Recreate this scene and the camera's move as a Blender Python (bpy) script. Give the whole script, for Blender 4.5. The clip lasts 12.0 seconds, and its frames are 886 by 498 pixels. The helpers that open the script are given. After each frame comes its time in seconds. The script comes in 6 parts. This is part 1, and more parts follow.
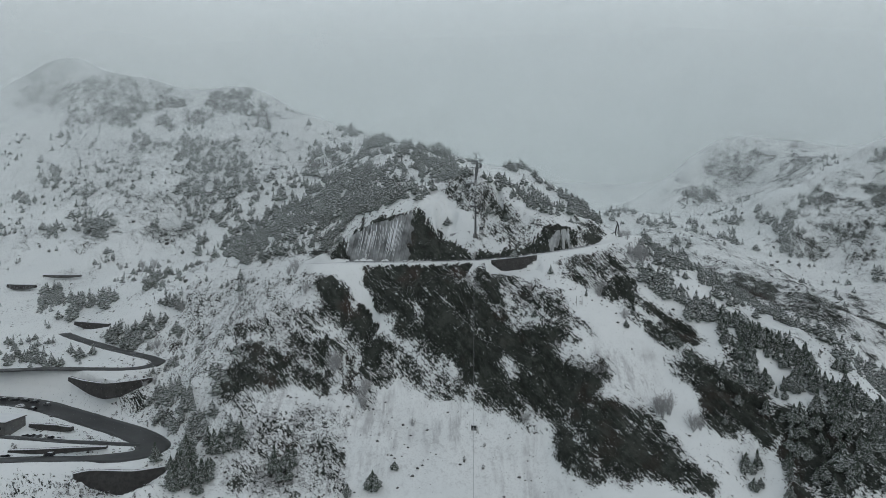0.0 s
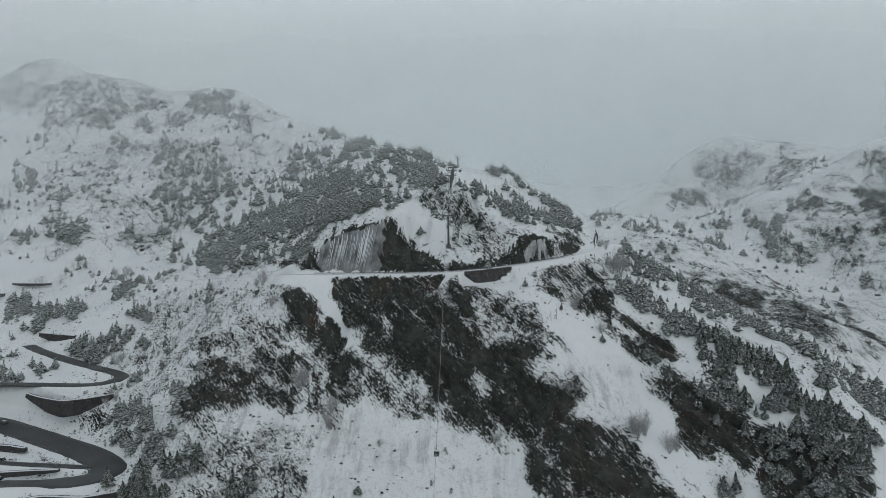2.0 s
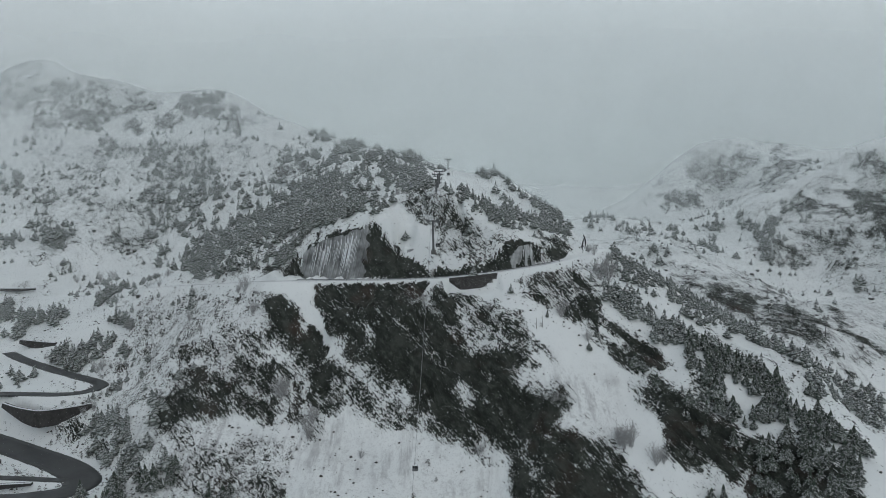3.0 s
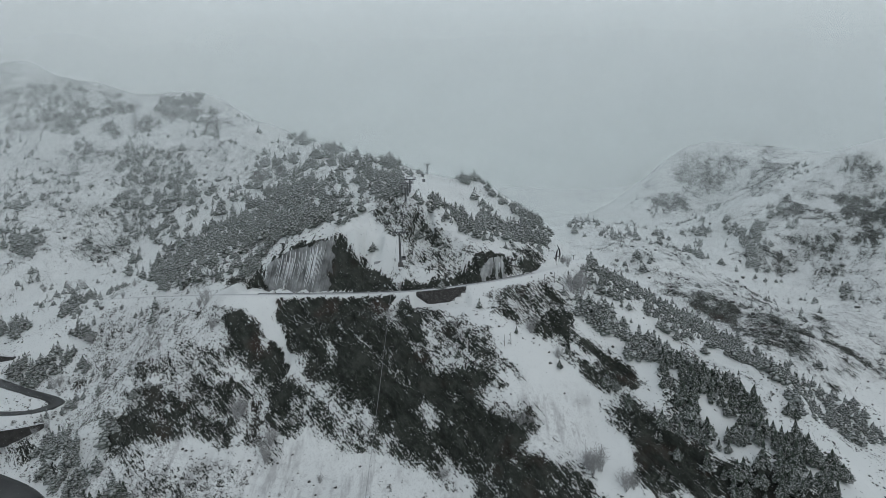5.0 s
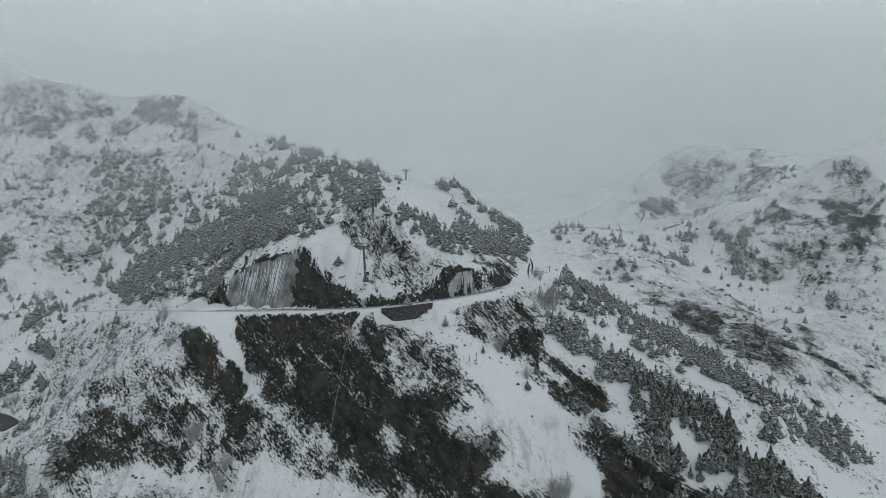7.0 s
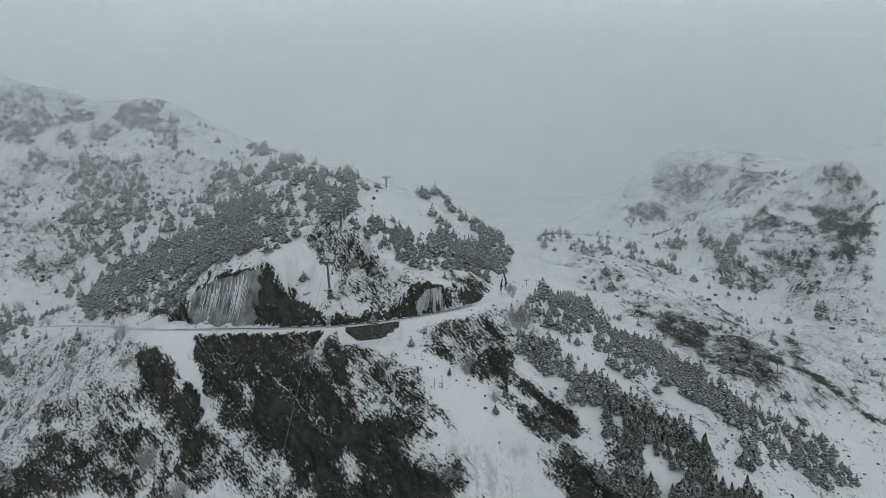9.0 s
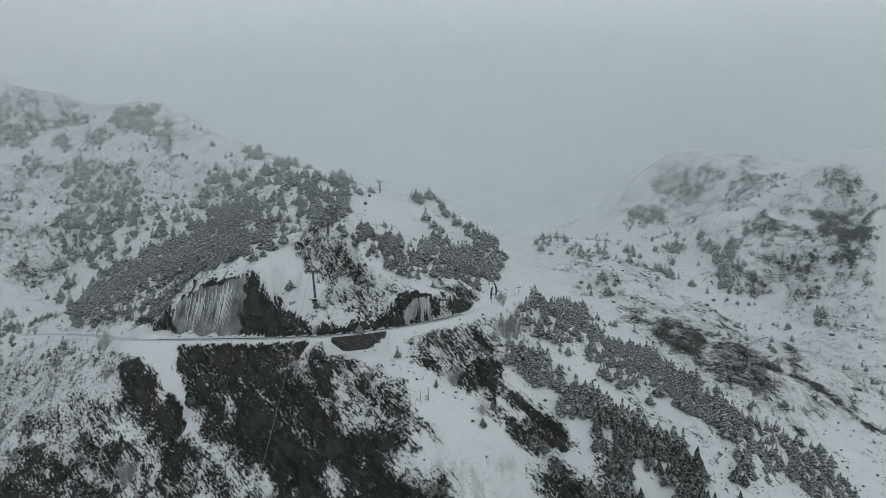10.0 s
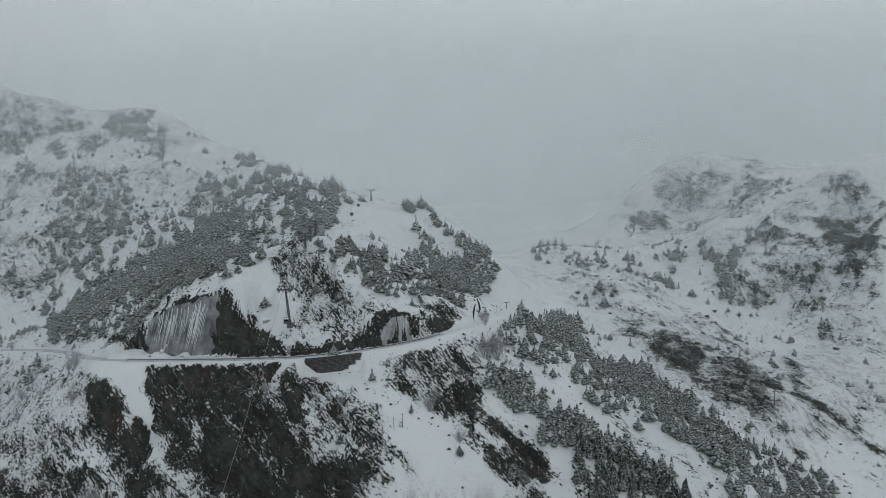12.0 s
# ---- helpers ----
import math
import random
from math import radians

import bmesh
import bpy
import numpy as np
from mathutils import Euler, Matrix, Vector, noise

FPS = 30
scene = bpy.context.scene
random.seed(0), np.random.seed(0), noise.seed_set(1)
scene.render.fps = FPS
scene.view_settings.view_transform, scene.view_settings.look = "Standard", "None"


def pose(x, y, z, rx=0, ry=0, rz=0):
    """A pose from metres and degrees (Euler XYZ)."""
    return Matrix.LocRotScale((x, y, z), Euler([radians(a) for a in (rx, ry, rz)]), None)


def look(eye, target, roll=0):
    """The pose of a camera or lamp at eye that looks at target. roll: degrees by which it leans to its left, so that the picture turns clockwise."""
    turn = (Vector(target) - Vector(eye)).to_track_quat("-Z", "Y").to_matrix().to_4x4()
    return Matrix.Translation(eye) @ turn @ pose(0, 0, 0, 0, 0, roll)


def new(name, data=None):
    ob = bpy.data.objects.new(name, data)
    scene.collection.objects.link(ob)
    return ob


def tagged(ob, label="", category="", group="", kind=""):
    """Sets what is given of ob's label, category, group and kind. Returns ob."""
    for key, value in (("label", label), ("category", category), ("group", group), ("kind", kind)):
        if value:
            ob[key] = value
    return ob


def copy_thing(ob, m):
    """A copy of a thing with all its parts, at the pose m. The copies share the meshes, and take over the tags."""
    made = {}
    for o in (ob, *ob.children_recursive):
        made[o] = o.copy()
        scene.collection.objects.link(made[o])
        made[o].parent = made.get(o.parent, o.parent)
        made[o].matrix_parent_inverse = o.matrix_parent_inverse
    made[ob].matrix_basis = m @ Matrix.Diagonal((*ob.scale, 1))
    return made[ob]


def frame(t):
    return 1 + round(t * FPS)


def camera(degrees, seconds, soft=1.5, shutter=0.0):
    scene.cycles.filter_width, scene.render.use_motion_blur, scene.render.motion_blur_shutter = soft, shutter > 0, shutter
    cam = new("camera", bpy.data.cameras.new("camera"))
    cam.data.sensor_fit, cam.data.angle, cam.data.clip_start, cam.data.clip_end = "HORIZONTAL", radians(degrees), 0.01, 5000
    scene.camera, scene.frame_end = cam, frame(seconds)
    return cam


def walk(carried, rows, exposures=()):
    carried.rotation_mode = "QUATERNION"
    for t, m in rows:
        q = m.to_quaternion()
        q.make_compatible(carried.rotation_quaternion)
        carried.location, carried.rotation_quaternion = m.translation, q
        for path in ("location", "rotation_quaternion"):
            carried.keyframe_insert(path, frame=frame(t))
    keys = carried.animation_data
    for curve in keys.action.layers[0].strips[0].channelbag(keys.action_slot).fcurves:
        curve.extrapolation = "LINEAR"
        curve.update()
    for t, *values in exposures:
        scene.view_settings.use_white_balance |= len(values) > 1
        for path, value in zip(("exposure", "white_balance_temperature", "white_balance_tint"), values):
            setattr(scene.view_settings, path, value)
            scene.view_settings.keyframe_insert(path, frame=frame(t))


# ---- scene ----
cam = camera(70.5, 12.0, soft=0.5)
PATH = [
    (0, (-2.775, -2.392, 97.702), (-2.781, -0.394, 97.621), -0.1),
    (0.5, (-0.081, 0.439, 99.166), (-0.084, 2.438, 99.084), -0.1),
    (1, (3.186, 3.663, 100.603), (3.186, 5.661, 100.519), -0.1),
    (1.5, (6.099, 6.355, 101.94), (6.103, 8.353, 101.856), -0.2),
    (2, (9.415, 9.395, 103.452), (9.423, 11.393, 103.367), -0.2),
    (2.5, (12.636, 12.355, 104.651), (12.647, 14.354, 104.566), -0.2),
    (3, (16.05, 15.547, 106.138), (16.065, 17.545, 106.053), -0.3),
    (5, (29.886, 27.729, 111.798), (29.915, 29.726, 111.711), -0.4),
    (5.5, (33.386, 30.527, 113.291), (33.417, 32.525, 113.202), -0.4),
    (6, (37.097, 33.433, 115.107), (37.132, 35.431, 115.017), -0.5),
    (6.5, (40.485, 36.14, 116.747), (40.522, 38.138, 116.656), -0.5),
    (7, (44.166, 39.223, 118.324), (44.206, 41.221, 118.234), -0.5),
    (9, (58.239, 50.963, 124.624), (58.284, 52.961, 124.535), -0.6),
    (9.5, (61.544, 53.73, 126.079), (61.585, 55.728, 125.99), -0.7),
    (10, (64.929, 56.586, 127.504), (64.965, 58.584, 127.418), -0.7),
    (10.5, (67.991, 59.463, 129.015), (68.023, 61.461, 128.929), -0.7),
    (11, (71.288, 62.439, 130.575), (71.314, 64.438, 130.491), -0.7),
    (11.5, (74.539, 65.157, 132.031), (74.556, 67.155, 131.946), -0.7),
    (12, (78.008, 68.392, 133.599), (78.015, 70.39, 133.516), -0.8),
]
walk(cam, [(t, look(eye, target, roll)) for t, eye, target, roll in PATH], [(0, -0.02), (5.5, 0.0), (9.5, -0.06), (12, -0.12)])


# ---- light ----
SUN_AZIMUTH, SUN_HEIGHT = radians(150), radians(38)

world = bpy.data.worlds.new("overcast_sky")
scene.world = world
world.use_nodes = True
wn, wl = world.node_tree.nodes, world.node_tree.links
wn.clear()
sky = wn.new("ShaderNodeTexSky")
sky.sky_type, sky.sun_disc = "NISHITA", False
sky.sun_elevation, sky.sun_rotation = SUN_HEIGHT, SUN_AZIMUTH
sky_light = wn.new("ShaderNodeBackground")
sky_light.inputs["Strength"].default_value = 0.006
wl.new(sky.outputs[0], sky_light.inputs["Color"])
# the cloud deck: even grey, a little brighter to the north over the pass, faint billows
w_co = wn.new("ShaderNodeTexCoord")
w_noise = wn.new("ShaderNodeTexNoise")
w_noise.inputs["Scale"].default_value, w_noise.inputs["Detail"].default_value = 1.6, 3.0
wl.new(w_co.outputs["Generated"], w_noise.inputs["Vector"])
w_dot = wn.new("ShaderNodeVectorMath")
w_dot.operation = "DOT_PRODUCT"
w_dot.inputs[1].default_value = (0.12, 0.97, 0.12)
wl.new(w_co.outputs["Generated"], w_dot.inputs[0])
w_sum = wn.new("ShaderNodeMath")
w_sum.operation = "MULTIPLY_ADD"
w_sum.inputs[1].default_value = 0.22
wl.new(w_noise.outputs[0], w_sum.inputs[0])
wl.new(w_dot.outputs["Value"], w_sum.inputs[2])
w_ramp = wn.new("ShaderNodeValToRGB")
w_ramp.color_ramp.elements[0].position, w_ramp.color_ramp.elements[0].color = 0.50, (0.325, 0.358, 0.388, 1)
w_ramp.color_ramp.elements[1].position, w_ramp.color_ramp.elements[1].color = 1.08, (0.615, 0.687, 0.728, 1)
wl.new(w_sum.outputs[0], w_ramp.inputs[0])
deck = wn.new("ShaderNodeBackground")
deck.inputs["Strength"].default_value = 1.12
wl.new(w_ramp.outputs[0], deck.inputs["Color"])
w_add = wn.new("ShaderNodeAddShader")
wl.new(sky_light.outputs[0], w_add.inputs[0])
wl.new(deck.outputs[0], w_add.inputs[1])
w_out = wn.new("ShaderNodeOutputWorld")
wl.new(w_add.outputs[0], w_out.inputs["Surface"])

sun = new("sun", bpy.data.lights.new("sun", "SUN"))
sun.data.energy, sun.data.angle, sun.data.color = 0.3, radians(40), (1.0, 0.97, 0.93)
sun.matrix_world = look((math.sin(SUN_AZIMUTH) * 400, math.cos(SUN_AZIMUTH) * 400, 400 * math.tan(SUN_HEIGHT)), (0, 0, 0))
scene.cycles.transparent_max_bounces = 40


# ---- materials ----
def material(name):
    m = bpy.data.materials.new(name)
    m.use_nodes = True
    return m, m.node_tree.nodes, m.node_tree.links, m.node_tree.nodes["Principled BSDF"]


def node(nodes, kind, **inputs):
    n = nodes.new(kind)
    for key, value in inputs.items():
        n.inputs[key].default_value = value
    return n


def math_node(nodes, links, op, a, b=None, clamp=False):
    n = nodes.new("ShaderNodeMath")
    n.operation, n.use_clamp = op, clamp
    for i, v in enumerate((a, b)):
        if v is None:
            continue
        if isinstance(v, (int, float)):
            n.inputs[i].default_value = v
        else:
            links.new(v, n.inputs[i])
    return n.outputs[0]


def mix_colour(nodes, links, fac, a, b):
    n = nodes.new("ShaderNodeMix")
    n.data_type = "RGBA"
    for socket, v in ((n.inputs[0], fac), (n.inputs[6], a), (n.inputs[7], b)):
        if isinstance(v, (tuple, float, int)):
            socket.default_value = v
        else:
            links.new(v, socket)
    return n.outputs[2]


def ramp(nodes, links, fac, *stops):
    n = nodes.new("ShaderNodeValToRGB")
    els = n.color_ramp.elements
    while len(els) < len(stops):
        els.new(0.5)
    for e, (p, c) in zip(els, stops):
        e.position = p
        e.color = (c, c, c, 1) if isinstance(c, (int, float)) else (*c, 1)
    links.new(fac, n.inputs[0])
    return n.outputs[0]


def noise_node(nodes, links, vector, scale, detail=4.0, rough=0.55):
    n = node(nodes, "ShaderNodeTexNoise", Scale=scale, Detail=detail, Roughness=rough)
    links.new(vector, n.inputs["Vector"])
    return n.outputs["Fac"]


SNOW = (0.84, 0.86, 0.875)
dip = Vector((0.66, -0.44, -0.60)).normalized()
DIP_AXES = (dip, dip.cross(Vector((0, -0.7, 0.7))).normalized(), dip.cross(dip.cross(Vector((0, -0.7, 0.7)))).normalized())


def mountain_material():
    """Snow over schist: bare rock where the ground is steep or an outcrop breaks through, thin and stony snow on the scree."""
    m, n, l, bsdf = material("snow_and_schist")
    co = n.new("ShaderNodeNewGeometry")
    pos, nor = co.outputs["Position"], co.outputs["Normal"]
    # the beds dip east and down the valley side: long along the dip, thin across it
    fold = node(n, "ShaderNodeTexNoise", Scale=0.035, Detail=3.0)
    l.new(pos, fold.inputs["Vector"])
    bent = n.new("ShaderNodeVectorMath")
    bent.operation = "MULTIPLY_ADD"
    bent.inputs[1].default_value = (3, 3, 3)
    l.new(fold.outputs["Color"], bent.inputs[0])
    l.new(pos, bent.inputs[2])
    bed = n.new("ShaderNodeCombineXYZ")
    for socket, axis in zip(("X", "Y", "Z"), (DIP_AXES[0] * 0.17, DIP_AXES[1], DIP_AXES[2])):
        d = n.new("ShaderNodeVectorMath")
        d.operation = "DOT_PRODUCT"
        d.inputs[1].default_value = tuple(axis)
        l.new(bent.outputs[0], d.inputs[0])
        l.new(d.outputs["Value"], bed.inputs[socket])
    beds = bed.outputs[0]
    short = n.new("ShaderNodeMapping")
    short.inputs["Scale"].default_value = (3.2, 1.0, 1.0)
    l.new(beds, short.inputs["Vector"])
    shards = short.outputs[0]
    rock = n.new("ShaderNodeAttribute")
    rock.attribute_name = "rock"
    scree = n.new("ShaderNodeAttribute")
    scree.attribute_name = "scree"
    grit = noise_node(n, l, pos, 1.5, 5, 0.7)
    # blocks and beds: their relief turns the face up or down, and snow lies where it turns up
    slab = noise_node(n, l, beds, 0.11, 9, 0.60)
    crack = noise_node(n, l, shards, 0.42, 8, 0.70)
    lump = noise_node(n, l, pos, 0.30, 8, 0.66)
    leaf = noise_node(n, l, beds, 0.30, 7, 0.62)
    slab = math_node(n, l, "ADD", slab, math_node(n, l, "MULTIPLY", leaf, 0.5))
    relief = math_node(n, l, "ADD", math_node(n, l, "MULTIPLY", slab, 8.0), math_node(n, l, "ADD", math_node(n, l, "MULTIPLY", crack, 2.6), math_node(n, l, "MULTIPLY", lump, 3.6)))
    form = node(n, "ShaderNodeBump", Strength=1.0, Distance=1.0)
    l.new(relief, form.inputs["Height"])
    up = n.new("ShaderNodeSeparateXYZ")
    l.new(form.outputs[0], up.inputs[0])
    # how much of the ground is bare: beds, blocks and flecks compete with the lying snow
    big = noise_node(n, l, beds, 0.07, 3, 0.6)
    blocks = noise_node(n, l, pos, 0.11, 8, 0.70)
    half_long = n.new("ShaderNodeMapping")
    half_long.inputs["Scale"].default_value = (2.1, 1.0, 1.0)
    l.new(beds, half_long.inputs["Vector"])
    flecks = noise_node(n, l, half_long.outputs[0], 1.25, 6, 0.72)
    strands = noise_node(n, l, beds, 0.34, 4, 0.6)
    speck = noise_node(n, l, pos, 1.6, 5, 0.75)
    share = rock.outputs["Fac"]
    v = math_node(n, l, "ADD", math_node(n, l, "MULTIPLY", share, 0.67), math_node(n, l, "MULTIPLY", ramp(n, l, share, (0.0, 0.0), (0.12, 1.0)), 0.3))
    v = math_node(n, l, "ADD", v, -0.11)
    for tone_here, weight in ((big, 0.9), (blocks, 1.3), (flecks, 2.3), (strands, 0.6), (speck, 0.9)):
        v = math_node(n, l, "ADD", v, math_node(n, l, "MULTIPLY", math_node(n, l, "SUBTRACT", tone_here, 0.5), weight))
    v = math_node(n, l, "ADD", v, math_node(n, l, "MULTIPLY", math_node(n, l, "SUBTRACT", 0.50, up.outputs["Z"]), 0.24))
    bare = ramp(n, l, v, (0.48, 0.0), (0.51, 1.0))
    stony = math_node(n, l, "MULTIPLY", scree.outputs["Fac"], math_node(n, l, "MAXIMUM", ramp(n, l, grit, (0.52, 0.0), (0.60, 0.7)), ramp(n, l, noise_node(n, l, pos, 0.38, 7, 0.78), (0.54, 0.0), (0.58, 1.0))))
    fall = n.new("ShaderNodeMapping")
    fall.inputs["Scale"].default_value = (0.30, 0.045, 0.045)
    fall.inputs["Rotation"].default_value = (0, 0, radians(-9))
    l.new(pos, fall.inputs["Vector"])
    runs = noise_node(n, l, fall.outputs[0], 1.0, 6, 0.65)
    dirt = math_node(n, l, "MULTIPLY", math_node(n, l, "MULTIPLY", scree.outputs["Fac"], 2.6, True), ramp(n, l, runs, (0.46, 0.0), (0.62, 0.95)))
    patch = noise_node(n, l, pos, 0.05, 3)
    dirt = math_node(n, l, "MULTIPLY", dirt, ramp(n, l, noise_node(n, l, pos, 0.045, 4, 0.6), (0.44, 0.0), (0.60, 1.0)))
    tone = noise_node(n, l, shards, 0.45, 9, 0.8)
    dark = ramp(n, l, tone, (0.36, (0.010, 0.0120, 0.0098)), (0.52, (0.033, 0.040, 0.032)), (0.66, (0.115, 0.128, 0.108)))
    rust = mix_colour(n, l, ramp(n, l, patch, (0.56, 0.0), (0.70, 0.65)), dark, (0.070, 0.045, 0.036, 1))
    lichen = mix_colour(n, l, ramp(n, l, noise_node(n, l, pos, 0.11, 4), (0.56, 0.0), (0.70, 0.5)), rust, (0.055, 0.062, 0.042, 1))
    lichen = mix_colour(n, l, ramp(n, l, blocks, (0.50, 0.0), (0.64, 0.55)), lichen, (0.085, 0.092, 0.084, 1))
    snow_tone = noise_node(n, l, pos, 0.035, 5)
    snow = mix_colour(n, l, ramp(n, l, snow_tone, (0.35, 0.0), (0.7, 1.0)), (0.84, 0.873, 0.872, 1), (0.91, 0.937, 0.93, 1))
    snow = mix_colour(n, l, ramp(n, l, noise_node(n, l, pos, 0.6, 6, 0.8), (0.54, 0.0), (0.68, 0.3)), snow, (0.62, 0.64, 0.65, 1))
    snow = mix_colour(n, l, math_node(n, l, "MULTIPLY", stony, 0.8), snow, (0.16, 0.16, 0.16, 1))
    snow = mix_colour(n, l, dirt, snow, (0.46, 0.465, 0.47, 1))
    l.new(mix_colour(n, l, bare, snow, lichen), bsdf.inputs["Base Color"])
    l.new(ramp(n, l, bare, (0.0, 0.62), (1.0, 0.86)), bsdf.inputs["Roughness"])
    bump = node(n, "ShaderNodeBump", Strength=0.9, Distance=0.5)
    height = math_node(n, l, "ADD", math_node(n, l, "MULTIPLY", math_node(n, l, "ADD", relief, tone), math_node(n, l, "MULTIPLY", bare, 0.7)), math_node(n, l, "MULTIPLY", grit, 0.25))
    l.new(height, bump.inputs["Height"])
    l.new(bump.outputs[0], bsdf.inputs["Normal"])
    return m


def foliage_material(name, dark, light, snow_amount, most=0.75):
    """Pine needles with snow lying on the upper sides of the boughs."""
    m, n, l, bsdf = material(name)
    co = n.new("ShaderNodeNewGeometry")
    up = n.new("ShaderNodeSeparateXYZ")
    l.new(co.outputs["Normal"], up.inputs[0])
    tone = noise_node(n, l, co.outputs["Position"], 0.9, 3)
    green = ramp(n, l, math_node(n, l, "ADD", math_node(n, l, "MULTIPLY", tone, 0.6), math_node(n, l, "MULTIPLY", co.outputs["Random Per Island"], 0.4)), (0.25, dark), (0.75, light))
    spots = noise_node(n, l, co.outputs["Position"], 1.9, 4, 0.75)
    v = math_node(n, l, "ADD", math_node(n, l, "MULTIPLY", up.outputs["Z"], 0.40), math_node(n, l, "MULTIPLY", spots, 1.1))
    lying = ramp(n, l, v, (0.95 - snow_amount, 0.0), (1.3 - snow_amount, most))
    l.new(mix_colour(n, l, lying, green, (*SNOW, 1)), bsdf.inputs["Base Color"])
    bsdf.inputs["Roughness"].default_value = 0.8
    return m


def plain_material(name, a, b, scale=0.5, rough=0.7, metal=0.0, bump_size=0.02, snow=None):
    """Two tones of one surface, grain, fine relief, and snow on upward faces where given."""
    m, n, l, bsdf = material(name)
    co = n.new("ShaderNodeNewGeometry")
    big = noise_node(n, l, co.outputs["Position"], scale, 5, 0.6)
    small = noise_node(n, l, co.outputs["Position"], scale * 9, 4, 0.6)
    t = math_node(n, l, "ADD", math_node(n, l, "MULTIPLY", big, 0.7), math_node(n, l, "MULTIPLY", small, 0.3))
    colour = ramp(n, l, t, (0.32, a), (0.68, b))
    if snow is not None:
        up = n.new("ShaderNodeSeparateXYZ")
        l.new(co.outputs["Normal"], up.inputs[0])
        v = math_node(n, l, "ADD", math_node(n, l, "MULTIPLY", up.outputs["Z"], 0.6), math_node(n, l, "MULTIPLY", small, 0.6))
        colour = mix_colour(n, l, ramp(n, l, v, (snow, 0.0), (snow + 0.15, 1.0)), colour, (*SNOW, 1))
    l.new(colour, bsdf.inputs["Base Color"])
    bsdf.inputs["Roughness"].default_value, bsdf.inputs["Metallic"].default_value = rough, metal
    b_node = node(n, "ShaderNodeBump", Strength=0.5, Distance=bump_size)
    l.new(small, b_node.inputs["Height"])
    l.new(b_node.outputs[0], bsdf.inputs["Normal"])
    return m


def ice_material(name, *tones):
    """Frozen seepage: grey-white ice in long vertical runs over dark wet rock."""
    m, n, l, bsdf = material(name)
    co = n.new("ShaderNodeNewGeometry")
    stretch = n.new("ShaderNodeCombineXYZ")
    for socket, axis in (("X", (0.9, 0.0, -0.2)), ("Z", (0.0, 0.0, 0.05))):
        d = n.new("ShaderNodeVectorMath")
        d.operation = "DOT_PRODUCT"
        d.inputs[1].default_value = axis
        l.new(co.outputs["Position"], d.inputs[0])
        l.new(d.outputs["Value"], stretch.inputs[socket])
    runs = noise_node(n, l, stretch.outputs[0], 1.0, 5, 0.6)
    blot = noise_node(n, l, co.outputs["Position"], 0.16, 4)
    v = math_node(n, l, "ADD", math_node(n, l, "MULTIPLY", runs, 0.45), math_node(n, l, "MULTIPLY", blot, 0.55))
    colour = ramp(n, l, v, *((p, (t * 0.96, t, t)) for p, t in zip((0.34, 0.45, 0.56, 0.68), tones)))
    l.new(colour, bsdf.inputs["Base Color"])
    bsdf.inputs["Roughness"].default_value = 0.38
    b_node = node(n, "ShaderNodeBump", Strength=0.7, Distance=0.35)
    l.new(runs, b_node.inputs["Height"])
    l.new(b_node.outputs[0], bsdf.inputs["Normal"])
    return m


def mist_material(name, density, top, low, seed):
    """Cloud drifting across the slope: scatters the daylight, thicker upwards, thinning in patches."""
    m = bpy.data.materials.new(name)
    m.use_nodes = True
    n, l = m.node_tree.nodes, m.node_tree.links
    n.clear()
    co = n.new("ShaderNodeNewGeometry")
    shift = n.new("ShaderNodeMapping")
    shift.inputs["Location"].default_value = (seed * 317.0, 0, seed * 91.0)
    shift.inputs["Scale"].default_value = (1, 0.2, 1.6)
    l.new(co.outputs["Position"], shift.inputs["Vector"])
    billow = noise_node(n, l, shift.outputs[0], 0.006, 4, 0.5)
    part = n.new("ShaderNodeSeparateXYZ")
    l.new(co.outputs["Position"], part.inputs[0])
    rise = n.new("ShaderNodeMapRange")
    rise.interpolation_type = "SMOOTHSTEP"
    for key, value in (("From Min", low), ("From Max", top), ("To Min", density * 0.6), ("To Max", min(0.9, density * 1.9))):
        rise.inputs[key].default_value = value
    l.new(part.outputs["Z"], rise.inputs["Value"])
    a = math_node(n, l, "MULTIPLY", rise.outputs[0], ramp(n, l, billow, (0.3, 0.5), (0.7, 1.0)))
    thin = n.new("ShaderNodeMapRange")
    thin.interpolation_type = "SMOOTHSTEP"
    for key, value in (("From Min", top + 110), ("From Max", top + 200), ("To Min", 1.0), ("To Max", 0.0)):
        thin.inputs[key].default_value = value
    l.new(part.outputs["Z"], thin.inputs["Value"])
    a = math_node(n, l, "MULTIPLY", a, thin.outputs[0])
    d = node(n, "ShaderNodeBsdfDiffuse", Color=(0.965, 0.99, 0.988, 1))
    t = node(n, "ShaderNodeBsdfTranslucent", Color=(0.965, 0.99, 0.988, 1))
    both = node(n, "ShaderNodeMixShader", Fac=0.85)
    l.new(d.outputs[0], both.inputs[1])
    l.new(t.outputs[0], both.inputs[2])
    clear = n.new("ShaderNodeBsdfTransparent")
    mix = n.new("ShaderNodeMixShader")
    l.new(a, mix.inputs[0])
    l.new(clear.outputs[0], mix.inputs[1])
    l.new(both.outputs[0], mix.inputs[2])
    out = n.new("ShaderNodeOutputMaterial")
    l.new(mix.outputs[0], out.inputs["Surface"])
    return m


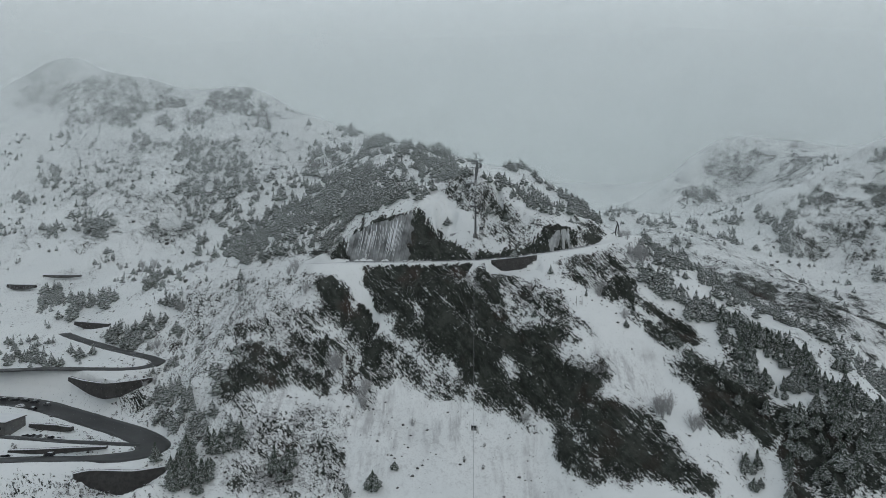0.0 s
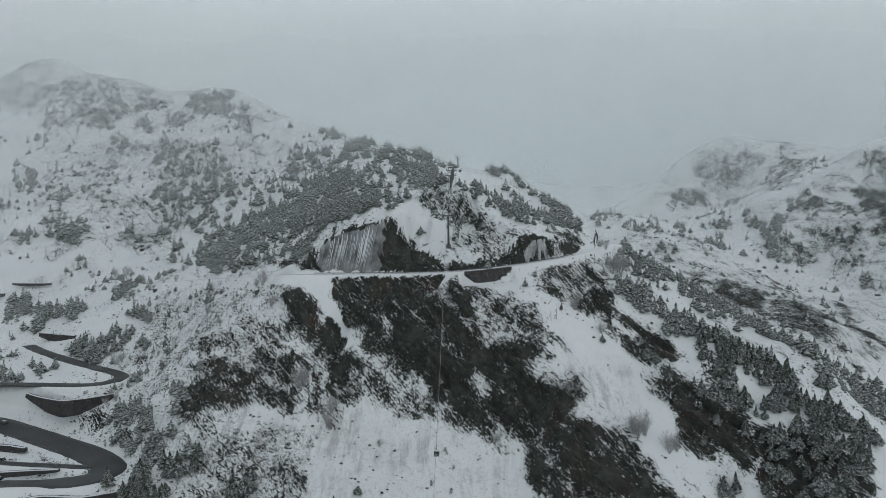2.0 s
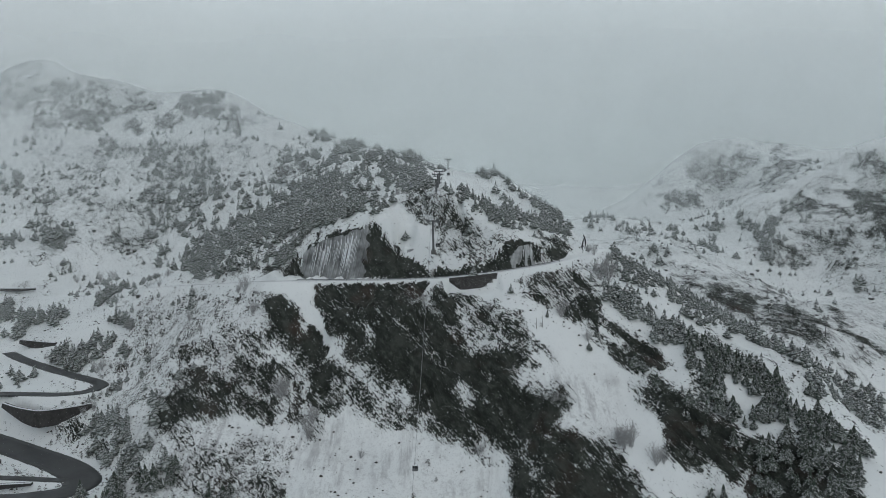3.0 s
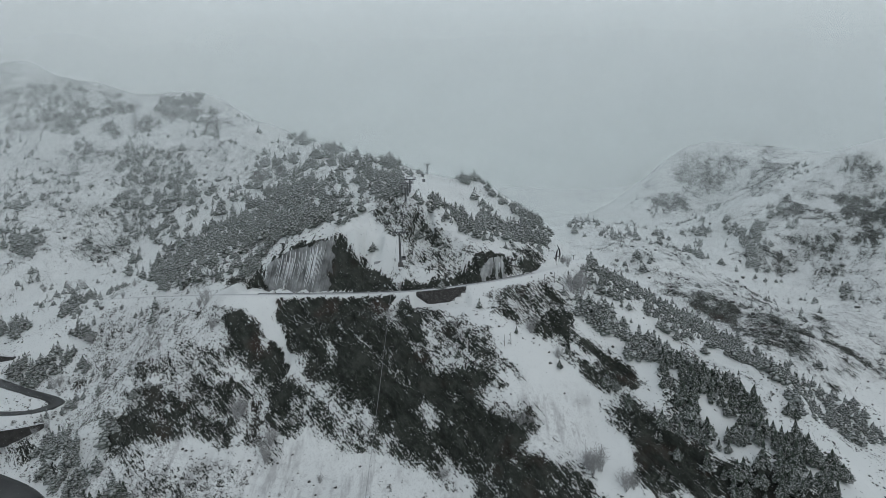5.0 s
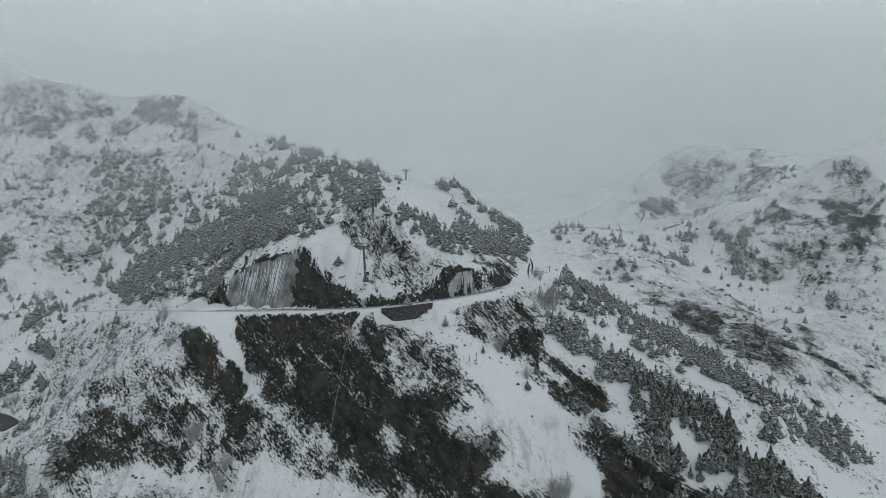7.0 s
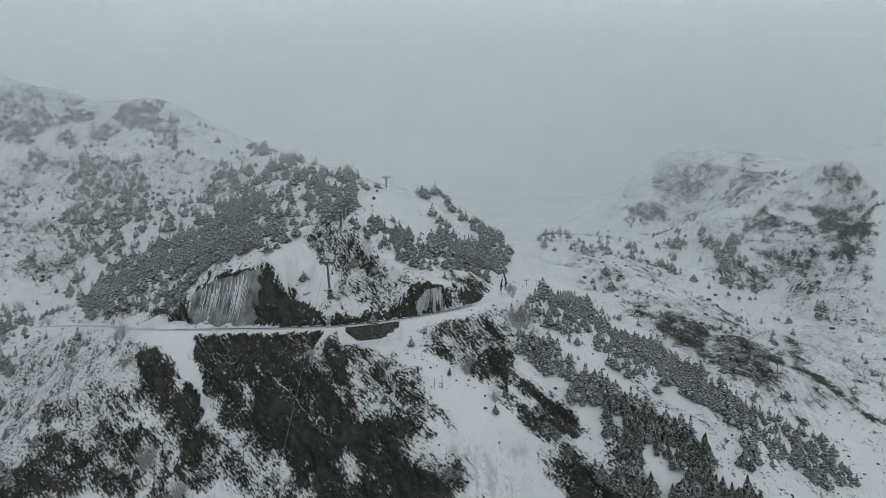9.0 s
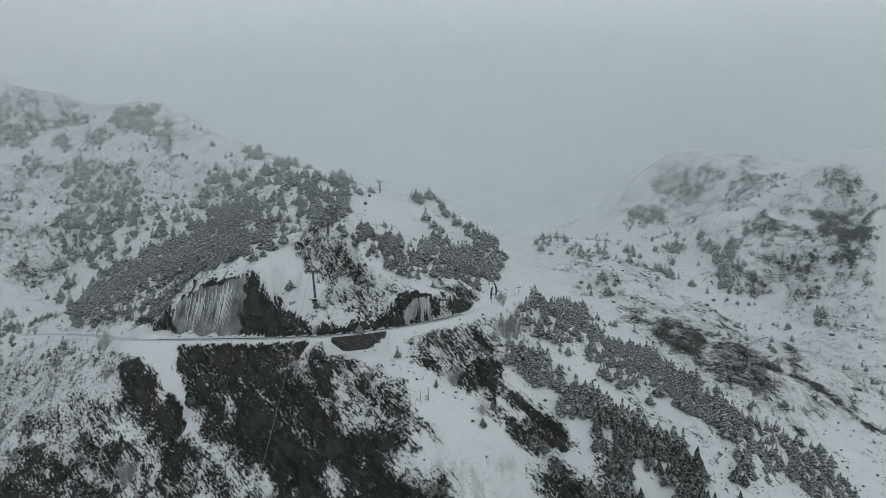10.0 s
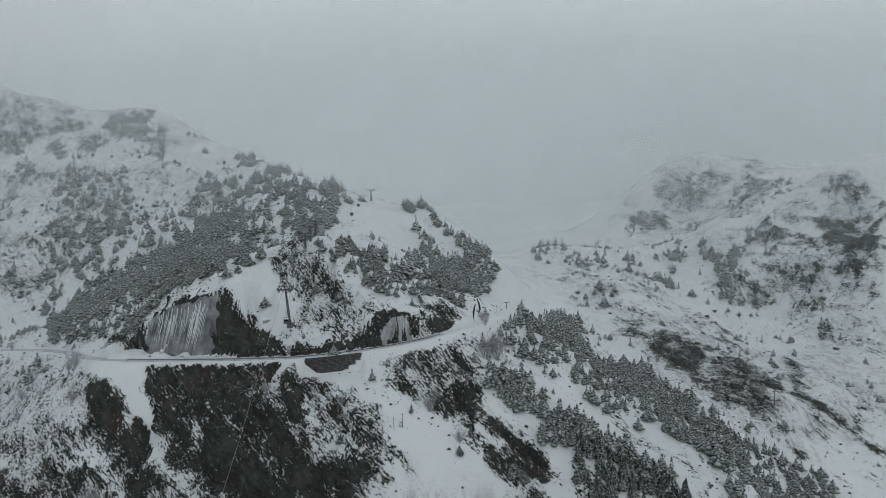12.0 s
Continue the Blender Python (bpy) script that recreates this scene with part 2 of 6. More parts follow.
def cloud_backdrop_material():
    """The lit cloud that closes the view behind the pass."""
    m = bpy.data.materials.new("lit_cloud")
    m.use_nodes = True
    n, l = m.node_tree.nodes, m.node_tree.links
    n.clear()
    co = n.new("ShaderNodeNewGeometry")
    billow = noise_node(n, l, co.outputs["Position"], 0.0016, 4, 0.5)
    glow = n.new("ShaderNodeEmission")
    l.new(ramp(n, l, billow, (0.3, (0.50, 0.548, 0.562)), (0.7, (0.60, 0.657, 0.667))), glow.inputs["Color"])
    part = n.new("ShaderNodeSeparateXYZ")
    l.new(co.outputs["Position"], part.inputs[0])
    top = n.new("ShaderNodeMapRange")
    top.interpolation_type = "SMOOTHSTEP"
    for key, value in (("From Min", 380), ("From Max", 800), ("To Min", 0.0), ("To Max", 1.0)):
        top.inputs[key].default_value = value
    l.new(part.outputs["Z"], top.inputs["Value"])
    clear = n.new("ShaderNodeBsdfTransparent")
    mix = n.new("ShaderNodeMixShader")
    l.new(top.outputs[0], mix.inputs[0])
    l.new(glow.outputs[0], mix.inputs[1])
    l.new(clear.outputs[0], mix.inputs[2])
    out = n.new("ShaderNodeOutputMaterial")
    l.new(mix.outputs[0], out.inputs["Surface"])
    return m


MOUNTAIN = mountain_material()
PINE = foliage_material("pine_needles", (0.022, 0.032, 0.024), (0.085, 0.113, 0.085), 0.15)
# woods: heavier snow, and paler needles with some distance haze put into the colour
WOOD = foliage_material("pine_needles_hazed", (0.040, 0.054, 0.043), (0.145, 0.18, 0.148), 0.50, 0.6)
SCRUB = foliage_material("scrub_twigs", (0.030, 0.030, 0.024), (0.09, 0.082, 0.066), 0.14)
BARK = plain_material("bark", (0.05, 0.04, 0.032), (0.12, 0.10, 0.08), 2.0, 0.9)
TWIG = plain_material("frosted_twigs", (0.28, 0.275, 0.27), (0.55, 0.555, 0.56), 1.5, 0.9)
ASPHALT = plain_material("wet_asphalt", (0.030, 0.032, 0.034), (0.075, 0.078, 0.080), 0.10, 0.55)
SLUSH = plain_material("slushy_road", (0.42, 0.43, 0.44), (0.80, 0.82, 0.84), 0.12, 0.7)
MASONRY = plain_material("wet_masonry", (0.022, 0.022, 0.022), (0.075, 0.072, 0.068), 0.6, 0.85, 0.0, 0.1, 0.93)
STONE = plain_material("broken_stone", (0.035, 0.034, 0.033), (0.13, 0.125, 0.12), 0.8, 0.9, 0.0, 0.06, 0.86)
CONCRETE = plain_material("dull_plaster", (0.09, 0.09, 0.088), (0.18, 0.178, 0.172), 0.5, 0.85)
STEEL = plain_material("galvanised_steel", (0.10, 0.105, 0.11), (0.22, 0.225, 0.23), 1.0, 0.5, 0.6)
PAINT = plain_material("dark_painted_steel", (0.08, 0.085, 0.088), (0.15, 0.155, 0.16), 1.2, 0.5, 0.3)
RUBBER = plain_material("rubber", (0.012, 0.012, 0.012), (0.03, 0.03, 0.03), 4.0, 0.8)
GLASS = plain_material("dark_glazing", (0.012, 0.014, 0.016), (0.03, 0.033, 0.036), 0.5, 0.12)
BLOCK = plain_material("weathered_block", (0.06, 0.062, 0.06), (0.17, 0.172, 0.165), 0.5, 0.9, 0.0, 0.2, 0.70)
SNOWPACK = plain_material("snow_pack", (0.78, 0.81, 0.835), (0.89, 0.905, 0.915), 0.2, 0.65, 0.0, 0.1)
NETTING = plain_material("pale_netting", (0.30, 0.31, 0.32), (0.48, 0.49, 0.50), 1.0, 0.8)
FABRIC = plain_material("dark_fabric", (0.015, 0.016, 0.018), (0.04, 0.042, 0.045), 1.5, 0.85)
ICE = ice_material("seep_ice", 0.05, 0.18, 0.32, 0.62)
PALE_ICE = ice_material("clear_ice", 0.09, 0.30, 0.48, 0.74)


# ---- noise ----
PERM = np.random.RandomState(7).permutation(512).astype(np.int64)
PERM = np.concatenate([PERM, PERM])
GRADS = np.random.RandomState(8).normal(size=(512, 3))
GRADS /= np.linalg.norm(GRADS, axis=1)[:, None]


def gradient_noise(p):
    """Perlin noise of an (n, 3) array, about -1 to 1."""
    cell = np.floor(p).astype(np.int64)
    f = p - cell
    w = f * f * f * (f * (f * 6 - 15) + 10)
    total = np.zeros(len(p))
    for dx in (0, 1):
        for dy in (0, 1):
            for dz in (0, 1):
                c = cell + (dx, dy, dz)
                h = PERM[(PERM[(PERM[c[:, 0] & 511] + c[:, 1]) & 511] + c[:, 2]) & 511]
                weight = (w[:, 0] if dx else 1 - w[:, 0]) * (w[:, 1] if dy else 1 - w[:, 1]) * (w[:, 2] if dz else 1 - w[:, 2])
                total += weight * np.einsum("ij,ij->i", GRADS[h], f - (dx, dy, dz))
    return total * 1.6


def fractal(p, octaves=4, gain=0.5):
    total, a = np.zeros(len(p)), 1.0
    for i in range(octaves):
        total += a * gradient_noise(p * 2.0 ** i + 17.3 * i)
        a *= gain
    return total


def smooth(a, b, v):
    k = np.clip((v - a) / (b - a), 0, 1)
    return k * k * (3 - 2 * k)


# ---- the landforms: crests, ledges, feet of cliffs and valley lines, in plan and height ----
LANDFORMS = []


def landform(name, *line):
    LANDFORMS.extend(line)


landform("west crest", (-663, 960, 298), (-598, 940, 331), (-550, 945, 345), (-460, 870, 306), (-393, 835, 284), (-337, 815, 268), (-284, 800, 269), (-240, 775, 261), (-205, 730, 228), (-150, 690, 209), (-102, 660, 192), (-51, 610, 176), (-6, 560, 160))
landform("spur crest", (25, 535, 146), (48, 550, 147), (70, 548, 143), (91, 525, 127), (105, 490, 108))
landform("back of crest", (-900, 1050, 280), (-700, 1050, 280), (-450, 980, 250), (-250, 930, 190), (-100, 850, 130), (0, 760, 100), (90, 700, 95), (140, 620, 95))
landform("east crest", (291, 800, 141), (323, 810, 174), (354, 815, 198), (392, 810, 205), (425, 785, 197), (420, 720, 171), (408, 650, 164), (414, 625, 170), (425, 610, 172))
landform("back of east crest", (300, 930, 120), (420, 930, 140), (520, 880, 170), (600, 760, 190), (700, 620, 240), (900, 500, 260))
landform("col", (130, 590, 97), (165, 690, 104), (215, 740, 106), (260, 780, 108), (230, 900, 120), (100, 1000, 140), (-100, 1200, 160), (0, 1500, 220))
landform("far ridge", (60, 1150, 215), (270, 1160, 265), (390, 1160, 310), (460, 1160, 335), (540, 1150, 300), (700, 1100, 260))
landform("forest slope", (-360, 690, 168), (-360, 600, 106), (-300, 640, 142), (-300, 560, 91), (-250, 690, 187), (-250, 600, 115), (-200, 660, 175), (-200, 580, 120), (-150, 640, 165), (-150, 560, 124), (-100, 560, 144), (-60, 560, 162), (-30, 500, 147))
landform("north shoulder", (-100, 480, 111), (-60, 440, 115), (-40, 400, 114.2), (0, 450, 132), (0, 400, 123.9), (40, 500, 128), (60, 440, 112), (40, 400, 117.3), (90, 480, 105), (80, 400, 101.9))
landform("west slope", (-300, 480, 43), (-250, 520, 60), (-250, 460, 49), (-200, 500, 68), (-200, 440, 55), (-150, 480, 84), (-160, 420, 65), (-120, 430, 88), (-100, 390, 82.7), (-350, 520, 59))
landform("west valley", (-340, 420, 22), (-420, 480, 30), (-480, 600, 80), (-500, 700, 140), (-600, 800, 200), (-750, 900, 240), (-700, 600, 60), (-900, 700, 90))
landform("bench road", (-148, 411, 67), (-114, 385.3, 70.6), (-81.1, 348, 75.1))
landform("cliff upper", (-56, 326, 69.8), (-38, 322, 55), (-26, 312, 65.5), (-4, 304, 64.3), (20, 308, 65.2), (34, 300, 54.7), (46, 303, 65.8), (60, 294, 56.9), (72, 290, 45.8))
landform("cliff foot", (-57, 300, 23.8), (-47, 302, 28.2), (-40, 300, 25.2), (-24, 298, 24.4), (-9, 293, 21.5), (7, 291, 23), (20, 286, 21.4), (30, 280, 13.8), (46, 273, 6.6), (60, 268, 21.5))
landform("apron", (-60, 280, 6.7), (-30, 275, 5.7), (0, 270, 1.9), (30, 268, -2.6), (46, 262, -2.9), (-80, 280, 7.8), (-80, 262, -4.7))
landform("west buttress", (-110, 343, 49.1), (-80, 333, 64.3), (-110, 309, 25.7), (-82, 311, 37), (-60, 316, 49.2), (-137, 350, 30.5), (-103, 291, 15.7), (-130, 306, 16.5))
landform("hairpin shelf low", (-128, 283, -3), (-155, 301, -3.5), (-180, 318, 0), (-215, 338, 8), (-250, 352, 12), (-172, 284, -3.5), (-200, 290, -4), (-150, 272, -7), (-180, 262, -12), (-240, 300, -5))
landform("hairpin shelf high", (-166, 360, 19.5), (-190, 352, 18), (-214, 364, 18.5), (-240, 360, 17), (-202, 385, 22), (-243, 402, 25), (-195, 338, 13), (-170, 338, 11))
landform("east rib", (93, 344, 89.7), (110, 340, 77.3), (128, 336, 71.9), (150, 328, 55.4), (174, 324, 46.1), (190, 310, 39.1), (96, 318, 72.5), (112, 308, 56.4), (103, 304, 55), (130, 289, 49.6), (153, 300, 40.7), (118, 286, 41.1), (157, 286, 37.5))
landform("east gully", (99, 283, 28.4), (110, 278, 30.4), (110, 262, 18.3), (81, 257, 11.5), (100, 248, 0.9), (130, 258, 15), (124, 249, -1.7), (149, 246, 10.2), (165, 237, 9.4), (140, 310, 47.9))
landform("east valley", (200, 294, 19.7), (220, 330, 9.5), (236, 404, 39), (255, 398, 35.6), (267, 388, 21.6), (282, 430, 38), (306, 414, 29), (240, 440, 42), (227, 492, 58), (207, 426, 41), (340, 505, 57), (351, 482, 56), (160, 400, 60.6), (150, 440, 65))
landform("piste", (105, 398, 89.5), (120, 440, 81), (130, 500, 88), (177, 529, 67), (200, 568, 87), (208, 550, 82), (180, 603, 92), (161, 643, 106))
landform("east slope", (279, 618, 85), (318, 617, 99), (327, 555, 72), (351, 567, 101), (366, 609, 130), (397, 583, 133), (374, 696, 146), (360, 773, 138), (306, 741, 110), (398, 528, 111), (323, 561, 85), (343, 790, 155), (300, 500, 48), (260, 540, 69))
landform("valley floor", (300, 300, -22), (260, 250, -28), (380, 380, 8), (500, 450, 70), (650, 400, 120), (200, 200, -30), (100, 180, -45), (0, 190, -42), (-100, 190, -36), (-200, 190, -34), (-320, 220, -34), (-450, 300, -20), (-600, 350, -5), (-300, 320, 2))
landform("near valley", (-800, 100, -50), (-400, 60, -66), (0, 60, -72), (400, 60, -60), (800, 100, -20), (-800, -400, -60), (0, -500, -80), (800, -400, -40))
landform("bluff", (-19, 349, 109.5), (-14, 343, 107), (12, 335, 91.5), (20, 334, 91), (-2, 338, 101), (55, 338, 102), (35, 338, 100), (66, 343, 103), (45, 345, 105), (31, 350, 111), (18, 351, 112), (1, 352, 105), (-33, 353, 104), (-50, 361, 98), (-58, 364, 92), (-68, 366, 83))
landform("knoll", (15, 360, 121.5), (16, 372, 126), (5, 364, 116), (60, 371, 102), (87, 378, 99), (84, 370, 94), (51, 419, 115), (62, 418, 110), (-21, 430, 117), (-43, 377, 107), (-45, 456, 122), (35, 513, 138))
landform("cliff edge", (-57, 330, 75), (-47, 330, 75), (-30, 326, 74), (-12, 323, 74), (5, 321, 74), (22, 319, 74), (40, 318, 74), (58, 318, 77), (76, 324, 80))
landform("minor spurs", (327, 634, 119), (401, 724, 168), (-242, 564, 84), (-202, 405, 41), (-177, 572, 127), (-128, 261, -3), (43, 284, 33), (198, 649, 108), (-167, 524, 89), (190, 318, 32), (-294, 772, 238), (-380, 808, 258), (-299, 702, 186))


def land_surface():
    """A thin-plate surface laid over the landform lines."""
    a = np.array(LANDFORMS, float)
    c, z, n = a[:, :2] / 100, a[:, 2], len(a)

    def kernel(q):
        d2 = ((q[:, None] - c[None]) ** 2).sum(axis=2)
        return 0.5 * d2 * np.log(d2 + 1e-12)
    m = np.zeros((n + 3, n + 3))
    m[:n, :n] = kernel(c) + 0.0005 * np.eye(n)
    m[:n, n], m[:n, n + 1:], m[n, :n], m[n + 1:, :n] = 1, c, 1, c.T
    s = np.linalg.solve(m, np.r_[z, 0, 0, 0])

    def height(p):
        out = np.empty(len(p))
        for i in range(0, len(p), 15000):
            q = p[i:i + 15000] / 100
            out[i:i + 15000] = kernel(q) @ s[:n] + s[n] + q @ s[n + 1:]
        return out
    return height


base_height = land_surface()


def curve_through(points, step=2.5):
    """A smooth line through the points, at even small steps."""
    p = np.array(points, float)
    q = np.vstack([2 * p[0] - p[1], p, 2 * p[-1] - p[-2]])
    rows = []
    for i in range(1, len(q) - 2):
        a, b, c, d = q[i - 1:i + 3]
        n = max(2, int(np.linalg.norm(c - b) / step))
        for k in np.arange(n) / n:
            rows.append(0.5 * (2 * b + (c - a) * k + (2 * a - 5 * b + 4 * c - d) * k * k + (3 * b - a - 3 * c + d) * k ** 3))
    return np.array(rows + [p[-1]])


BENCH_ROAD = curve_through([(-178, 431, 63.5), (-148, 411, 67), (-114, 386, 70.5), (-82, 350, 75), (-60, 337, 76.5), (-40, 334, 76.8), (-12, 331.5, 77.2),
                            (5, 330, 77.7), (22, 328, 78.7), (40, 326.5, 80.7), (58, 327, 83.2), (76, 333, 86), (92, 342, 89), (103, 354, 90.5), (109, 368, 90.5), (113, 384, 89.5)])
UPPER_HAIRPIN = curve_through([(-300, 345, 15.5), (-250, 343, 16.5), (-225, 344, 17.2), (-198, 339.5, 18), (-178, 336, 18.7), (-168, 340, 19), (-165, 349, 19.4),
                               (-172, 357, 20), (-189, 365, 21.5), (-213, 379, 23), (-237, 395, 24.5), (-256, 411, 25.2)])
LOWER_HAIRPIN = curve_through([(-290, 330, 5), (-245, 331, 3), (-222, 328.5, 1.5), (-202, 320.5, -0.2), (-179, 309.5, -1.8), (-154, 295.5, -2.7), (-139, 283, -3),
                               (-134, 273.5, -3), (-138, 266.5, -3), (-148, 264, -3.1), (-167, 263.8, -3.5), (-188, 264, -4), (-240, 263, -6)])
TURN = int(np.argmax(LOWER_HAIRPIN[:, 0])) + 4
LOWER_HALF = np.interp(np.arange(len(LOWER_HAIRPIN)), (0, TURN - 3, TURN + 7), (7.4, 7.4, 3.5))
MIDDLE_LANE = curve_through([(-143, 279, -2.9), (-160, 281, -2.8), (-178, 282.5, -2.5), (-200, 285.5, -2), (-250, 292, -1)])


def to_line(p, line):
    """Distance from each point to the line in plan, and the line's height there."""
    best, height = np.full(len(p), 1e9), np.zeros(len(p))
    for a, b in zip(line[:-1], line[1:]):
        ab = b[:2] - a[:2]
        k = np.clip((p - a[:2]) @ ab / (ab @ ab), 0, 1)
        d = np.hypot(*(p - a[:2] - k[:, None] * ab).T)
        m = d < best
        best[m], height[m] = d[m], (a[2] + k * (b[2] - a[2]))[m]
    return best, height


def carve(p, z, line, half, cut, fill, reach, open_side=None):
    """Cuts a level shelf for a road into the slope: a bank above it, an embankment below."""
    box = (p[:, 0] > line[:, 0].min() - reach) & (p[:, 0] < line[:, 0].max() + reach) & (p[:, 1] > line[:, 1].min() - reach) & (p[:, 1] < line[:, 1].max() + reach)
    d, h = to_line(p[box], line)
    over = np.maximum(d - half, 0)
    zz = z[box]
    if isinstance(cut, np.ndarray):
        cut = cut[box]
    if isinstance(fill, np.ndarray):
        fill = fill[box]
    high = h + over * cut
    if open_side is not None:
        # on the valley side nothing stands above the road's edge
        below = p[box][:, 1] < np.interp(p[box][:, 0], line[:, 0], line[:, 1])
        px = p[box][:, 0]
        brink = smooth(-56, -48, px) * (1 - smooth(12, 17, px)) * (open_side[box] > 0)
        fall = np.minimum(over * open_side[box], 6.5 + over * 0.3) + brink * (6 * (1 - np.exp(-over / 3)) + 0.25 * over)
        high = np.where(below, h - fall, high)
    z = z.copy()
    z[box] = np.where(d < reach, np.maximum(np.minimum(zz, high), h - over * fill), zz)
    near = np.ones(len(p))
    near[box] = smooth(half + 1, half + 12, d)
    return z, near


def terrace(p, z, line):
    """Levels the ground behind a retaining wall and drops it to the wall's foot in front; rows are (x, y, top, foot)."""
    w = np.array(line)
    yw, top, foot = (np.interp(p[:, 0], w[:, 0], w[:, k]) for k in (1, 2, 3))
    dy = p[:, 1] - yw
    ends = smooth(w[0, 0] - 4, w[0, 0] + 3, p[:, 0]) * (1 - smooth(w[-1, 0] - 3, w[-1, 0] + 4, p[:, 0]))
    new_z = np.where(dy > 0.9, np.where(dy < 16, np.maximum(np.minimum(z, top + 0.4 * dy), top + 0.05 * dy - 0.2), z),
                     np.where(dy > -13, np.maximum(np.minimum(z, foot - 0.15 * -dy), foot + 0.75 * dy), z))
    return z + (new_z - z) * ends


# walls below the two bends: x, y, top, foot
UPPER_WALL = ((-206, 332.5, 15.5, 14.6), (-197, 327.5, 15, 12.2), (-188, 323, 15, 9.8), (-179, 320, 15, 8.3), (-171, 323.5, 15, 9), (-165, 328, 15, 11.5), (-160, 331, 15.5, 14.6))
LOWER_WALL = ((-156, 251.5, -5, -6), (-151, 255, -5, -11.5), (-141, 254.6, -5, -13.8), (-133, 254.2, -5, -13.8), (-127, 256.6, -5, -11), (-119, 260, -4.8, -6))


def spacing(*runs):
    """Grid lines: (from, to, step) runs joined."""
    return np.unique(np.concatenate([np.arange(a, b, s) for a, b, s in runs] + [[runs[-1][1]]]))


GX = spacing((-2600, -1400, 120), (-1400, -800, 40), (-800, -560, 8), (-560, -420, 4.5), (-420, -260, 3.2), (-260, -130, 1.8), (-130, 190, 1.0), (190, 300, 1.8), (300, 480, 3.0), (480, 800, 10), (800, 1400, 40), (1400, 2600, 120))
GY = spacing((-1500, -300, 120), (-300, 150, 30), (150, 232, 6), (232, 318, 0.9), (318, 350, 0.6), (350, 440, 1.3), (440, 560, 2.2), (560, 860, 3.2), (860, 1000, 7), (1000, 1700, 25), (1700, 3200, 150))

OUTCROPS, DRIFTS, SCREES, STANDS = [], [], [], []


def outcrop(amount, *outline):
    OUTCROPS.append((amount, outline))


def drift(amount, *outline):
    DRIFTS.append((amount, outline))


def scree(amount, *outline):
    SCREES.append((amount, outline))


def stand(density, *outline):
    STANDS.append((density, outline))


# bare rock, woods, clean snow and stony ground, outlined in plan
stand(0.62, (-225, 590), (-192, 571), (-162, 549), (-131, 532), (-111, 541), (-102, 562), (-84, 543), (-69, 493), (-43, 444), (-22, 358), (-32, 359), (-48, 369), (-61, 384), (-65, 372), (-64, 360), (-81, 368), (-108, 389), (-120, 388), (-147, 418), (-198, 534), (-219, 572))
stand(0.7, (-281, 648), (-263, 633), (-238, 631), (-191, 620), (-164, 555), (-225, 590), (-219, 567), (-233, 570), (-258, 596))
stand(0.7, (-302, 692), (-301, 715), (-279, 712), (-255, 691), (-222, 675), (-195, 639), (-195, 617), (-222, 633), (-254, 643), (-282, 656))
stand(0.6, (-298, 778), (-286, 796), (-243, 773), (-227, 741), (-237, 729), (-271, 753))
stand(0.6, (-223, 735), (-217, 754), (-196, 710), (-192, 684), (-211, 699))
stand(0.5, (-246, 734), (-223, 726), (-198, 690), (-219, 698))
stand(0.9, (-370, 732), (-364, 745), (-341, 716), (-342, 703), (-357, 714))
stand(0.6, (-415, 787), (-405, 792), (-382, 759), (-391, 755))
stand(0.6, (-349, 765), (-335, 766), (-321, 743), (-331, 737))
stand(0.6, (-321, 770), (-304, 775), (-270, 735), (-290, 736))
stand(0.4, (-333, 706), (-316, 703), (-307, 683))
stand(0.4, (-385, 833), (-364, 825), (-334, 799), (-343, 782), (-367, 797))
stand(0.6, (-425, 705), (-385, 679), (-376, 693), (-352, 681), (-343, 662), (-360, 656), (-400, 684), (-415, 689))
stand(0.7, (-393, 657), (-372, 653), (-348, 625), (-362, 626), (-381, 639))
stand(0.7, (-351, 643), (-315, 629), (-310, 615), (-330, 616))
stand(0.5, (-335, 664), (-305, 648), (-303, 639), (-328, 649))
stand(0.7, (-335, 584), (-320, 584), (-300, 563), (-293, 548), (-310, 545), (-329, 567))
stand(0.7, (-366, 615), (-348, 605), (-339, 589), (-350, 591))
stand(0.9, (-278, 576), (-269, 579), (-264, 567), (-270, 564))
stand(0.14, (-304, 599), (-254, 599), (-208, 552), (-257, 556), (-278, 544))
stand(0.45, (-261, 564), (-245, 579), (-224, 584), (-221, 571), (-251, 562))
stand(0.25, (-280, 636), (-273, 639), (-266, 612), (-278, 606), (-286, 602))
stand(0.05, (-460, 758), (-298, 678), (-231, 550), (-315, 539))
stand(0.6, (-507, 831), (-471, 841), (-400, 828), (-368, 792), (-378, 750), (-466, 767))
stand(0.9, (-150, 555), (-146, 578), (-130, 566), (-125, 542), (-130, 528))
stand(0.9, (-176, 663), (-177, 676), (-166, 671), (-162, 658))
stand(0.9, (-146, 648), (-136, 652), (-110, 614), (-105, 588), (-131, 613))
stand(0.3, (-150, 634), (-100, 592), (-86, 552), (-129, 588))
stand(0.9, (-109, 618), (-98, 617), (-90, 584))
stand(0.9, (-82, 587), (-82, 614), (-50, 575), (-38, 551), (-37, 522), (-70, 553))
stand(0.9, (-116, 675), (-105, 688), (-94, 651), (-107, 652))
stand(0.95, (-108, 691), (-73, 656), (-41, 608), (-54, 624), (-84, 669))
stand(0.8, (-168, 707), (-149, 683), (-156, 685))
stand(0.9, (-76, 633), (-64, 636), (-57, 582))
stand(0.8, (-49, 552), (-21, 557), (-11, 532), (-11, 494), (-26, 486), (-37, 505))
stand(0.9, (-26, 489), (-12, 484), (-4, 450), (-14, 452), (-25, 469))
